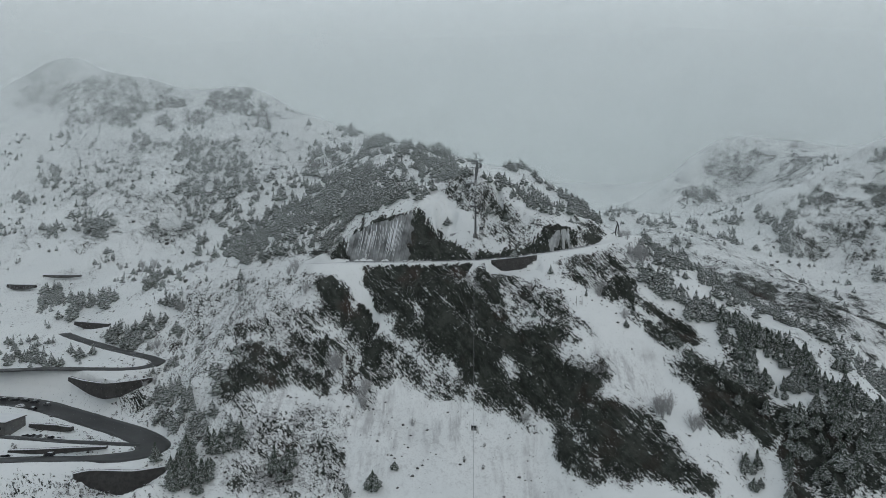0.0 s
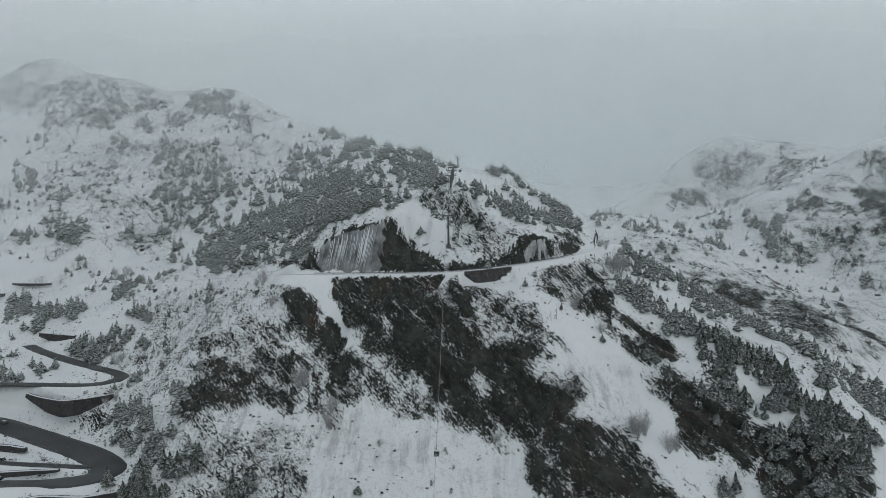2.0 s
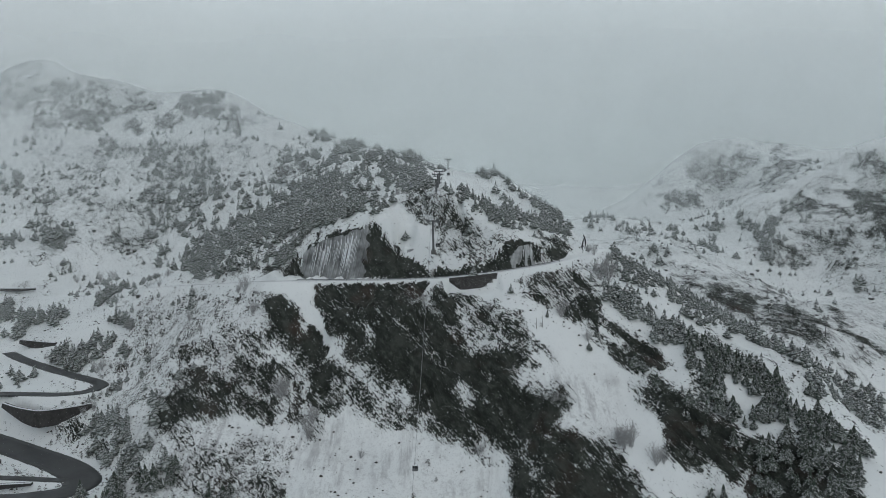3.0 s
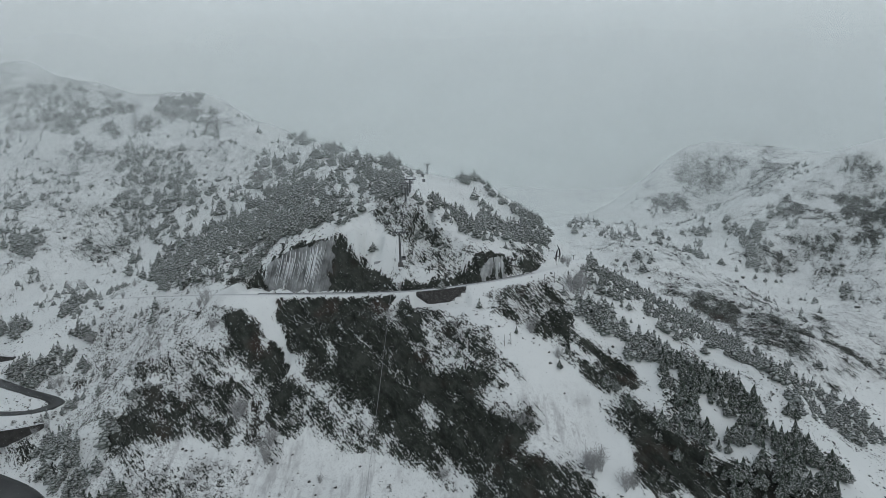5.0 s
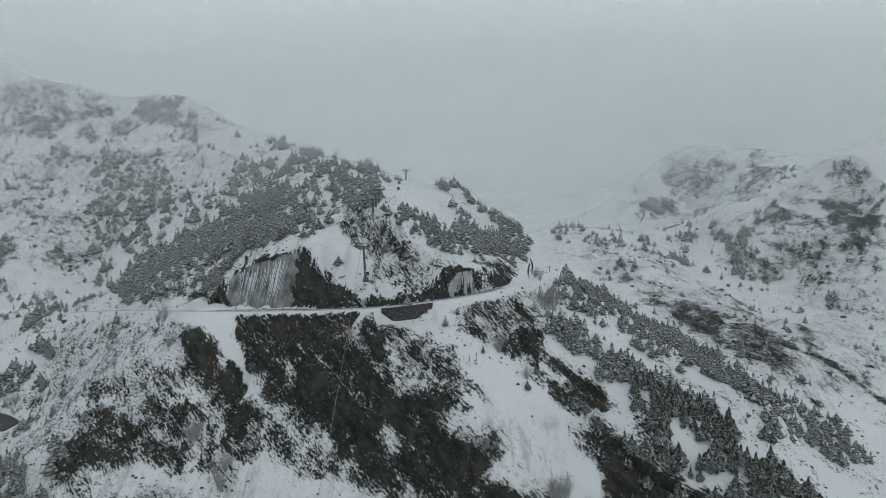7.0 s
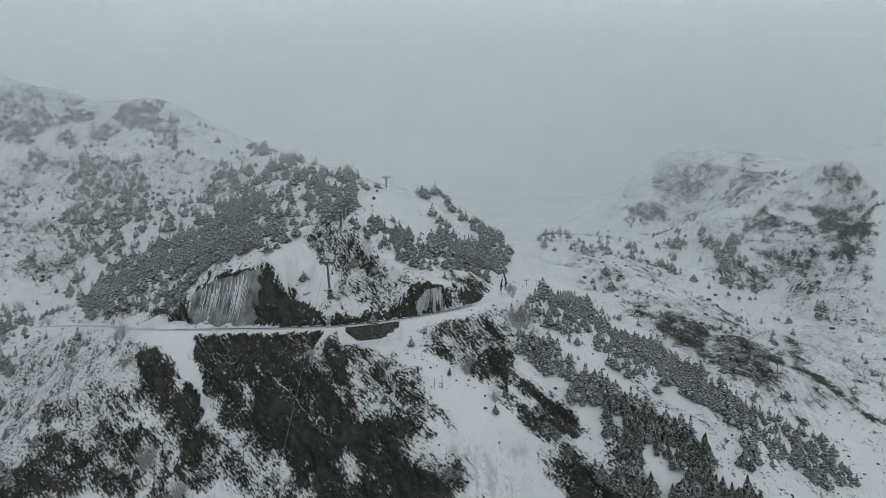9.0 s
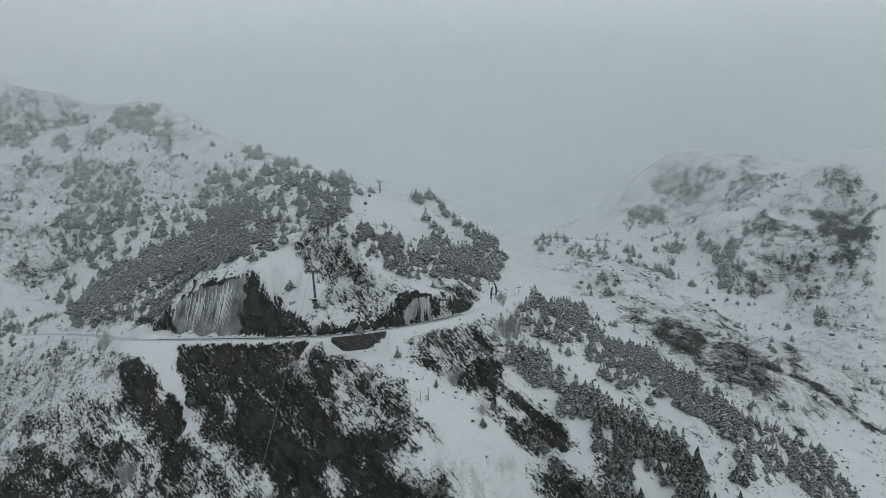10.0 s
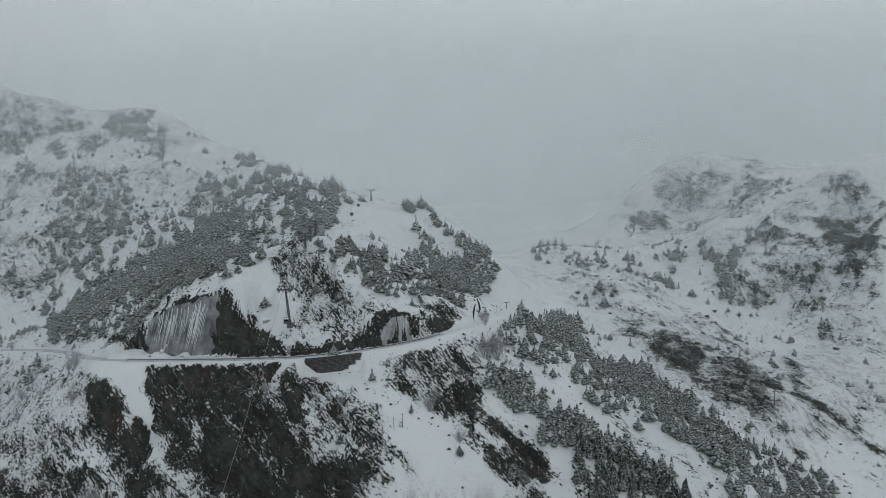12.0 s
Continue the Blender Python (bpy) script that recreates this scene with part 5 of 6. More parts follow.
def off_roads(p, margin=2.0):
    ok = np.ones(len(p), bool)
    for line, half in ((BENCH_ROAD, 3.6), (UPPER_HAIRPIN, 3.8), (LOWER_HAIRPIN, 7.6), (MIDDLE_LANE, 3.0)):
        ok &= to_line(p, line)[0] > half + margin
    return p[ok]


# the open ski run from the end of the road up to the pass
PISTE = ((80, 352), (112, 352), (150, 440), (175, 560), (160, 660), (110, 640), (118, 500), (96, 400))
rng = np.random.RandomState(21)
pick = random.Random(5)
TREES = []
taken = set()
for density, outline in sorted(STANDS, key=lambda q: -q[0]):
    away = np.mean([q[1] for q in outline])
    gap = (2.8 if away < 335 else 3.4 if away < 470 else 4.4 if away < 600 else 4.6) / density ** 0.8
    for x, y in off_roads(scatter(outline, gap, rng, taken, 2.1 if away < 420 else 3.0, -0.75 if away < 420 else -0.3)):
        TREES.append((x, y, (4.4 + 4.8 * rng.random_sample() ** 1.4) * (1.0 if y < 420 else 1.15) * (1.0 if density > 0.3 else 0.6) * (0.8 if 325 < y < 365 else 1.0)))
# lone trees by the road, on the apron and in the gullies
TREES += [(33.4, 324.2, 5.5), (95, 330, 7), (-6, 341, 5), (231, 410, 8), (157.5, 291, 9), (91, 322, 5), (-98, 273.5, 6), (-103, 251, 9), (-32, 246.7, 5), (-24, 255.7, 4),
          (-100, 265, 8), (99, 331, 6), (84, 296, 4), (88, 301, 4), (66, 302, 3.5), (40, 296, 4)]
open_ground = np.c_[rng.uniform(-560, 430, 12000), rng.uniform(250, 800, 12000)]
thick = fractal(np.c_[open_ground * 0.022, np.zeros(12000)], 4, 0.65)
bare_snow = cover(open_ground, DRIFTS) + cover(open_ground, [(1.0, PISTE)], 8)
lone = off_roads(open_ground[(thick + 0.3 * rng.random_sample(12000) > 0.50 + 0.3 * (open_ground[:, 1] < 380)) & (bare_snow < 0.3)])
TREES += [(x, y, 1.8 + 4.2 * rng.random_sample() ** 1.3) for x, y in lone]
tree_z = ground([t[0] for t in TREES], [t[1] for t in TREES])
tree_steep = steep.reshape(xx.shape)[np.clip(np.searchsorted(GY, [t[1] for t in TREES]), 0, len(GY) - 1), np.clip(np.searchsorted(GX, [t[0] for t in TREES]), 0, len(GX) - 1)]
TREES = [(x, y, z, h) for (x, y, h), z, s in zip(TREES, tree_z, tree_steep) if s < 62]

pines = []
for k in range(6):
    verts, faces = tuft_shape(pick, 95, (0.30, 0.36, 0.32, 0.42, 0.28, 0.38)[k], (0.08, 0.05, 0.10, 0.12, 0.06, 0.08)[k], (1.0, 1.4, 1.1, 1.9, 0.9, 1.5)[k], 0.72)
    thing = empty("pine_tree", pose(0, 0, -900), "mountain pine dusted with snow on a steep slope", "tree", "pines on the near slopes")
    bm = bmesh.new()
    rod(bm, (0, 0, -0.12), (0.01, 0, 0.5), 0.028, 0.018, 7)
    rod(bm, (0.01, 0, 0.5), (0, 0, 0.97), 0.018, 0.004, 6)
    part("trunk", bm, BARK, thing)
    new("crown", mesh_from("crown", verts, faces, PINE)).parent = thing
    pines.append(thing)

# the nearest slopes carry their pines one by one, the rest stand as woods
NEAR = sorted((t for t in TREES if t[1] < 352), key=lambda t: t[1] + 0.25 * abs(t[0] - 60))[:296]
near_set = set(NEAR)
first = dict.fromkeys(range(6), True)
for i, (x, y, z, h) in enumerate(NEAR):
    k = i % 6
    m = pose(x, y, z - 0.3, pick.uniform(-3, 3), pick.uniform(-3, 3), pick.uniform(0, 360)) @ Matrix.Diagonal((h, h, h, 1))
    if first[k]:
        pines[k].matrix_world, first[k] = m, False
    else:
        ob = copy_thing(pines[k], pose(0, 0, 0))
        ob.matrix_world = m


def mass(name, shapes, places, mat, label, category, squash=1.0):
    """Many small growths or stones joined into one mesh."""
    verts, loops, sizes, count = [], [], [], 0
    for i, (x, y, z, h) in enumerate(places):
        v, f = shapes[i % len(shapes)]
        a = (i * 2.399963) % math.tau
        c, s = math.cos(a) * h, math.sin(a) * h
        w = np.empty_like(v)
        w[:, 0], w[:, 1], w[:, 2] = x + v[:, 0] * c - v[:, 1] * s, y + v[:, 0] * s + v[:, 1] * c, z + v[:, 2] * h * squash
        verts.append(w)
        loops.append(np.array([j for q in f for j in q], np.int32) + count)
        sizes.append(np.array([len(q) for q in f], np.int32))
        count += len(v)
    if not verts:
        return None
    verts, loops, sizes = np.concatenate(verts), np.concatenate(loops), np.concatenate(sizes)
    me = bpy.data.meshes.new(name)
    me.vertices.add(len(verts))
    me.vertices.foreach_set("co", verts.astype(np.float32).ravel())
    me.loops.add(len(loops))
    me.loops.foreach_set("vertex_index", loops)
    me.polygons.add(len(sizes))
    me.polygons.foreach_set("loop_start", np.r_[0, np.cumsum(sizes)[:-1]].astype(np.int32))
    me.update(calc_edges=True)
    me.materials.append(mat)
    return tagged(new(name, me), label, category, kind="stuff")


FORMS = ((0.28, 1.0), (0.36, 1.4), (0.25, 0.9), (0.38, 1.7), (0.31, 1.1), (0.27, 1.3), (0.40, 1.9), (0.33, 1.0))
mid_shapes = [tuft_shape(pick, 34, sp, 0.07, b) for sp, b in FORMS]
far_shapes = [tuft_shape(pick, 22, sp * 1.05, 0.08, b) for sp, b in FORMS]
rest = [t for t in TREES if t not in near_set]
near_wood = [(x, y, z - 0.4, h) for x, y, z, h in rest if y < 400]
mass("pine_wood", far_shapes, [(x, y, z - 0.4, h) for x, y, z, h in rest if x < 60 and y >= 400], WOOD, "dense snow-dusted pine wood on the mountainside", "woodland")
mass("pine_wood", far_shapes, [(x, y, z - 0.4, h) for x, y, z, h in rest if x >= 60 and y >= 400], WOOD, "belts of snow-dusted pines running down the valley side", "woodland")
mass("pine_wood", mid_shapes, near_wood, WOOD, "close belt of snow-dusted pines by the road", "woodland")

# low scrub poking through the snow
scrub_shapes = []
for k in range(5):
    v, f = crown_shape(pick, 2, 4, 0.70, 0.15, 0.3, False)
    scrub_shapes.append((v, f))
p = np.c_[rng.uniform(-520, 430, 60000), rng.uniform(240, 780, 60000)]
thick = fractal(np.c_[p * 0.03, np.zeros(len(p))], 4, 0.65) - 0.5 * cover(p, DRIFTS) - 0.8 * cover(p, [(1.0, PISTE)], 8)
p = p[(thick > 0.10 + 0.45 * rng.random_sample(len(p))) & ((p[:, 1] < 500) | (rng.random_sample(len(p)) < 0.5))]
slope = np.c_[rng.uniform(-175, -45, 9000), rng.uniform(245, 420, 9000)]
slope = slope[(fractal(np.c_[slope * 0.05, np.ones(9000)], 4, 0.65) > 0.45 * rng.random_sample(9000) - 0.16) & (cover(slope, DRIFTS) < 0.3)]
p = off_roads(np.r_[p, slope], 0.5)
z = ground(p[:, 0], p[:, 1])
mass("scrub", scrub_shapes, [(x, y, zz - 0.15, 0.5 + 1.5 * r * r) for (x, y), zz, r in zip(p, z, rng.random_sample(len(p)))], SCRUB, "dwarf juniper and broom poking through the snow", "scrub")

# loose stones on the scree and below the cliffs
stone_shapes = []
for k in range(5):
    v = np.array([(1, 0, 0), (0, 1, 0), (-1, 0, 0), (0, -1, 0), (0.2, 0.1, 0.8), (0, 0, -0.6)]) * np.array([[pick.uniform(0.6, 1.3) for _ in range(3)] for _ in range(6)])
    stone_shapes.append((v, [(0, 1, 4), (1, 2, 4), (2, 3, 4), (3, 0, 4), (1, 0, 5), (2, 1, 5), (3, 2, 5), (0, 3, 5)]))
p = np.c_[rng.uniform(-200, 380, 40000), rng.uniform(240, 520, 40000)]
want = cover(p, SCREES, 10) * 0.9 * smooth(-0.1, 0.25, fractal(np.c_[p * 0.06, np.zeros(len(p))], 3)) + 0.03
p = p[rng.random_sample(len(p)) < want]
specks = np.c_[rng.uniform(-260, 330, 46000), rng.uniform(243, 430, 46000)]
specks = specks[(rng.random_sample(46000) < 0.42 * smooth(-0.12, 0.22, fractal(np.c_[specks * 0.045, np.ones(46000)], 4, 0.65))) & (cover(specks, DRIFTS, 2.5) < 0.4)]
p = off_roads(np.r_[p, specks], 0.6)
z = ground(p[:, 0], p[:, 1])
mass("scree_stones", stone_shapes, [(x, y, zz, 0.2 + 0.8 * r ** 5) for (x, y), zz, r in zip(p, z, rng.random_sample(len(p)))], STONE, "loose dark stones half buried in snow", "stones")


# blocks standing out of the high slopes
block_shapes = []
for k in range(6):
    bm = bmesh.new()
    bmesh.ops.create_icosphere(bm, subdivisions=1, radius=1.0)
    v = np.array([q.co[:] for q in bm.verts])
    f = [tuple(q.index for q in face.verts) for face in bm.faces]
    bm.free()
    v = np.sign(v) * abs(v) ** 0.8 * np.array([[pick.uniform(0.7, 1.2)] * 3 for _ in range(len(v))]) * (1.15, 0.8, 1.0)
    block_shapes.append((v, f))
p = np.c_[rng.uniform(-560, 420, 120000), rng.uniform(400, 900, 120000)]
high = 0.05 * np.where(p[:, 0] < 0, smooth(520, 700, p[:, 1]), smooth(260, 320, p[:, 0]))
p = p[rng.random_sample(len(p)) < 0.5 * high * (fractal(np.c_[p * 0.02, np.zeros(len(p))], 3) > 0.02) + 0.35 * np.clip(cover(p, OUTCROPS, 6) - 0.5 * cover(p, DRIFTS), 0, 1) * smooth(-0.15, 0.25, fractal(np.c_[p * 0.05, np.ones(len(p))], 3))]
z = ground(p[:, 0], p[:, 1])
mass("rock_blocks", block_shapes, [(x, y, zz - 0.2, 0.4 + 1.7 * r ** 4) for (x, y), zz, r in zip(p, z, rng.random_sample(len(p)))], BLOCK, "weathered grey blocks breaking through the snow", "rocks")


# ---- bare frosted bushes ----
def bush_mesh(r):
    """A leafless bush of height 1: stems that fork into fine twigs."""
    verts, faces = [], []

    def twig(a, b, w):
        d = b - a
        s = d.cross(Vector((r.uniform(-1, 1), r.uniform(-1, 1), r.uniform(-1, 1)))).normalized() * w
        u = d.cross(s).normalized() * w
        i = len(verts)
        verts.extend([tuple(a + s), tuple(a - s * 0.5 + u), tuple(a - s * 0.5 - u), tuple(b)])
        faces.extend([(i, i + 1, i + 3), (i + 1, i + 2, i + 3), (i + 2, i, i + 3)])
    for _ in range(16):
        a = Vector((r.uniform(-0.08, 0.08), r.uniform(-0.08, 0.08), -0.05))
        t, lean = r.uniform(0, math.tau), r.uniform(0.05, 0.55)
        b = a + Vector((math.cos(t) * lean, math.sin(t) * lean, r.uniform(0.45, 0.95)))
        twig(a, b, 0.012)
        for k in range(7):
            c = a.lerp(b, r.uniform(0.25, 0.95))
            e = c + Vector((r.uniform(-0.22, 0.22), r.uniform(-0.22, 0.22), r.uniform(0.05, 0.3)))
            twig(c, e, 0.008)
            for _ in range(3):
                f = c.lerp(e, r.uniform(0.3, 1.0))
                twig(f, f + Vector((r.uniform(-0.13, 0.13), r.uniform(-0.13, 0.13), r.uniform(0.0, 0.15))), 0.006)
    return mesh_from("twigs", verts, faces, TWIG)


bushes = [bush_mesh(random.Random(60 + k)) for k in range(4)]
BUSHES = [(-86, 346, 9.7), (-77, 328, 7.5), (-91, 350, 6.3), (73, 305, 7.9), (75, 307, 7.0), (84, 299, 6.3), (64, 273, 7.4), (61, 275, 6.6), (67, 273, 5.7), (90, 262, 11.0), (93, 263, 11.0), (88, 263, 11.0), (-57, 301, 11.0), (-55, 302, 10.3), (-41, 287, 11.0), (-41, 294, 10.0), (101, 257, 9.2), (104, 257, 7.1), (-254, 517, 8.8), (-272, 516, 7.0), (-246, 521, 8.8), (-164, 419, 5.3), (-174, 456, 5.4), (-170, 393, 8.5)]
BUSHES += [(-178, 369, 7.9), (-176, 371, 7.4), (-159, 331, 6.0), (-162, 327, 5.3), (96, 325, 11.0), (101, 327, 11.0), (100, 331, 9.8), (96, 348, 5.7), (97, 341, 6.2), (9, 311, 5.6), (13, 333, 4.4), (52, 293, 3.8), (39, 306, 4.5), (-107, 339, 5.0), (-124, 367, 6.1), (-18, 282, 5.0), (33, 276, 6.6), (-32, 298, 4.3), (-8, 393, 4.6)]
bush_z = ground([b[0] for b in BUSHES], [b[1] for b in BUSHES])
for k, ((x, y, h), z) in enumerate(zip(BUSHES, bush_z)):
    ob = tagged(new("bare_bush", bushes[k % 4]), "leafless grey bush furred with frost", "bush", "frosted bushes")
    ob.matrix_world = pose(x, y, z - 0.1, 0, 0, k * 77) @ Matrix.Diagonal((h * 0.85, h * 0.85, h, 1))


# ---- walls along the roads ----
def retaining_wall(name, line, height, offset, label, stones=False, heights=None):
    """A battered wall below a road edge: body, and a coping of snow."""
    thing = empty(name, pose(0, 0, 0), label, "retaining wall")
    line = np.array(line, float)
    n = len(line)
    t = np.gradient(line[:, :2], axis=0)
    t /= np.linalg.norm(t, axis=1)[:, None]
    out = np.c_[t[:, 1], -t[:, 0]] * offset
    bm = bmesh.new()
    rows = []
    for i in range(n):
        swell = math.sin(math.pi * (i + 0.3) / (n - 0.4)) ** 0.5
        h = heights[i] if heights else height * max(0.25, swell)
        top, foot = line[i, :2] + out[i] * 0.2, line[i, :2] + out[i] * (0.2 + h * 0.22)
        back = line[i, :2] - out[i] * 1.5
        rows.append([bm.verts.new((*back, line[i, 2])), bm.verts.new((*top, line[i, 2])), bm.verts.new((*foot, line[i, 2] - h)), bm.verts.new((*back, line[i, 2] - h))])
    for a, b in zip(rows[:-1], rows[1:]):
        for j in range(4):
            bm.faces.new((a[j], a[(j + 1) % 4], b[(j + 1) % 4], b[j]))
    bm.faces.new(rows[0])
    bm.faces.new(rows[-1][::-1])
    bmesh.ops.recalc_face_normals(bm, faces=bm.faces)
    part("wall_body", bm, MASONRY, thing)
    bm = bmesh.new()
    for a, b in zip(line[:-1], line[1:]):
        mid, d = (a + b) / 2, b - a
        box(bm, (np.linalg.norm(d[:2]) + 0.1, 0.9, 0.25), pose(mid[0], mid[1], mid[2] + 0.1, 0, 0, math.degrees(math.atan2(d[1], d[0]))), 0.08)
    part("snow_coping", bm, SNOWPACK, thing, "soft snow capping")
    if stones:
        verts, faces, r = [], [], random.Random(9)
        for c in range(int(height / 0.5)):
            for i in np.arange(0, n - 1, 0.22):
                k, f = int(i), i - int(i)
                q = line[k] * (1 - f) + line[k + 1] * f
                h = 0.5 * c + 0.25
                if h > (heights[k] if heights else height * max(0.25, math.sin(math.pi * (i + 0.3) / (n - 0.4)) ** 0.5)) - 0.2:
                    continue
                face = q[:2] + out[k] * (0.2 + h * 0.22 + 0.02)
                w, s = r.uniform(0.28, 0.48), r.uniform(0.16, 0.24)
                d = r.uniform(0.05, 0.25)
                b = len(verts)
                cx = t[k] * (r.uniform(-0.15, 0.15))
                for sx, sz, sy in ((-1, -1, 0), (1, -1, 0), (1, 1, 0), (-1, 1, 0), (-0.7, -0.7, 1), (0.7, -0.7, 1), (0.7, 0.7, 1), (-0.7, 0.7, 1)):
                    e = face + cx + t[k] * sx * w + out[k] / abs(offset) * sy * d
                    verts.append((e[0], e[1], q[2] - h + sz * s))
                faces += [tuple(b + j for j in f4) for f4 in ((4, 5, 6, 7), (0, 1, 5, 4), (1, 2, 6, 5), (2, 3, 7, 6), (3, 0, 4, 7))]
        ob = new("stone_facing", mesh_from("stone_facing", verts, faces, STONE))
        ob.parent = thing
        tagged(ob, "rough courses of dark stone", kind="stuff")
    return thing


def beside(line, a, b, step, half, lift=0.0):
    """A stretch of a road's edge, on the given side."""
    t = np.gradient(line[:, :2], axis=0)
    t /= np.linalg.norm(t, axis=1)[:, None]
    rows = [(*(p[:2] + np.array((d[1], -d[0])) * half), p[2] + lift) for p, d in zip(line, t) if a <= p[0] <= b]
    return rows[::step]


for wall, place in ((LOWER_WALL, "lower"), (UPPER_WALL, "upper")):
    line = curve_through([w[:3] for w in wall], 3.0)
    depth = [float(z - np.interp(x, [w[0] for w in wall], [w[3] for w in wall])) + 1.2 for x, y, z in line]
    retaining_wall("hairpin_wall", line, 8, 1.0, f"smooth dark retaining wall curving below the {place} hairpin", heights=depth)
retaining_wall("median_wall", [(-196, 270.2, -2.0), (-186, 271, -2.0), (-176, 272.4, -2.0), (-166, 273.8, -2.0), (-155, 275, -2.1)], 2.2, 1.0, "low dark wall between the lane and the lower road")
retaining_wall("yard_wall", [(-206, 299.5, 0.4), (-198, 299, 0.3), (-190, 297.6, 0.2), (-183, 295.5, -0.2)], 3.2, 1.0, "dark wall behind the parked cars")
retaining_wall("slope_wall", [(-352, 495, 50), (-344, 492.5, 50), (-335, 491, 50), (-326, 490, 50)], 4.5, 1.0, "short dark retaining wall in the snow slope")
retaining_wall("slope_wall", [(-330, 506, 56.5), (-320, 504, 56.5), (-308, 503.5, 56.5), (-298, 504, 56.5)], 2.5, 1.0, "low dark retaining wall in the snow slope")
retaining_wall("slope_wall", [(-250, 413, 33), (-240, 409, 33), (-230, 405, 33), (-221, 402, 33)], 4.5, 1.0, "short dark retaining wall among the pines")
wall_line = beside(BENCH_ROAD, 20, 46, 1, 3.4)
wall_depths = [6.4 * min(1.0, 0.35 + 0.3 * k, 0.25 + 0.25 * (len(wall_line) - 1 - k)) for k in range(len(wall_line))]
retaining_wall("bench_wall", wall_line, 6.4, 1.0, "coursed dark stone retaining wall below the mountain road", True, wall_depths)


# ---- guard rail along the bench road ----
rail = empty("guard_rail", pose(0, 0, 0), "weathered steel guard rail along the snowy road edge", "guard rail")
edge = np.array(beside(BENCH_ROAD, -56, 77, 1, 2.75, 0.1))
bm = bmesh.new()
for a, b in zip(edge[:-1], edge[1:]):
    mid, d = (a + b) / 2, b - a
    for lift, thick in ((0.62, 0.10), (0.72, 0.05), (0.82, 0.10)):
        box(bm, (np.linalg.norm(d) + 0.02, thick, 0.11), pose(mid[0], mid[1], mid[2] + lift, 0, -math.degrees(math.atan2(d[2], np.hypot(d[0], d[1]))), math.degrees(math.atan2(d[1], d[0]))))
part("beam", bm, STEEL, rail)
post_mesh = None
for x, y, z in edge[::2]:
    if post_mesh is None:
        bm = bmesh.new()
        box(bm, (0.12, 0.16, 1.4), pose(0, 0, 0.2), 0.02)
        first_post = part("post", bm, STEEL, rail)
        post_mesh = first_post.data
        first_post.location = (x, y, z)
    else:
        ob = new("post", post_mesh)
        ob.parent, ob.location = rail, (x, y, z)


# ---- the gondola lift ----
def lift_tower(m, height, label, arm=6.4):
    """A tubular lift tower: tapered mast, cross-arm, two sheave trains with wheels, a walkway with rail, a ladder and a footing."""
    thing = empty("lift_tower", m, label, "lift tower", "gondola lift towers")
    bm = bmesh.new()
    rod(bm, (0, 0, -1.5), (0, 0, height * 0.55), 0.62, 0.50, 14)
    rod(bm, (0, 0, height * 0.55), (0, 0, height), 0.50, 0.38, 14)
    part("mast", bm, PAINT, thing)
    bm = bmesh.new()
    box(bm, (2.4, 2.4, 1.6), pose(0, 0, -0.5), 0.12)
    part("footing", bm, CONCRETE, thing, "concrete footing under snow")
    bm = bmesh.new()
    box(bm, (arm, 0.5, 0.55), pose(0, 0, height - 0.3), 0.06)
    box(bm, (arm * 0.62, 0.24, 0.2), pose(0, 0, height + 1.3), 0.03)
    for x in (-arm * 0.28, arm * 0.28):
        rod(bm, (x, 0, height - 0.1), (x, 0, height + 1.3), 0.1, 0.1, 8)
        rod(bm, (x, 0, height - 0.6), (0, 0, height - 2.2), 0.12, 0.12, 8)
    part("cross_arm", bm, PAINT, thing)
    for x in (-arm / 2 + 0.25, arm / 2 - 0.25):
        bm = bmesh.new()
        box(bm, (0.22, 4.4, 0.28), pose(x, 0, height + 0.35), 0.03)
        for y in (-1.1, 1.1):
            box(bm, (0.16, 1.7, 0.2), pose(x, y, height + 0.05), 0.02)
        train = part("sheave_train", bm, STEEL, thing)
        for y in (-1.9, -1.3, -0.7, 0.7, 1.3, 1.9):
            bm = bmesh.new()
            rod(bm, (x - 0.09, y, height + 0.62), (x + 0.09, y, height + 0.62), 0.27, 0.27, 12)
            part("sheave", bm, RUBBER, train)
        bm = bmesh.new()
        box(bm, (0.7, 4.6, 0.06), pose(x * 0.8, 0, height - 0.45), 0.01)
        for y in (-2.2, -0.7, 0.7, 2.2):
            rod(bm, (x * 0.8 - 0.3 * math.copysign(1, x), y, height - 0.45), (x * 0.8 - 0.3 * math.copysign(1, x), y, height + 0.6), 0.03, 0.03, 6)
        rod(bm, (x * 0.8 - 0.3 * math.copysign(1, x), -2.2, height + 0.6), (x * 0.8 - 0.3 * math.copysign(1, x), 2.2, height + 0.6), 0.03, 0.03, 6)
        part("walkway", bm, STEEL, thing)
    bm = bmesh.new()
    for x in (-0.2, 0.2):
        rod(bm, (x, 0.72, 0.3), (x, 0.55, height - 0.5), 0.03, 0.03, 6)
    for k in range(int(height / 0.6)):
        y = 0.72 - 0.17 * k * 0.6 / height
        rod(bm, (-0.2, y, 0.5 + 0.6 * k), (0.2, y, 0.5 + 0.6 * k), 0.02, 0.02, 5)
    part("ladder", bm, STEEL, thing)
    return thing


def on_ground(x, y, sink=0.0):
    return float(ground(x, y)[0]) - sink


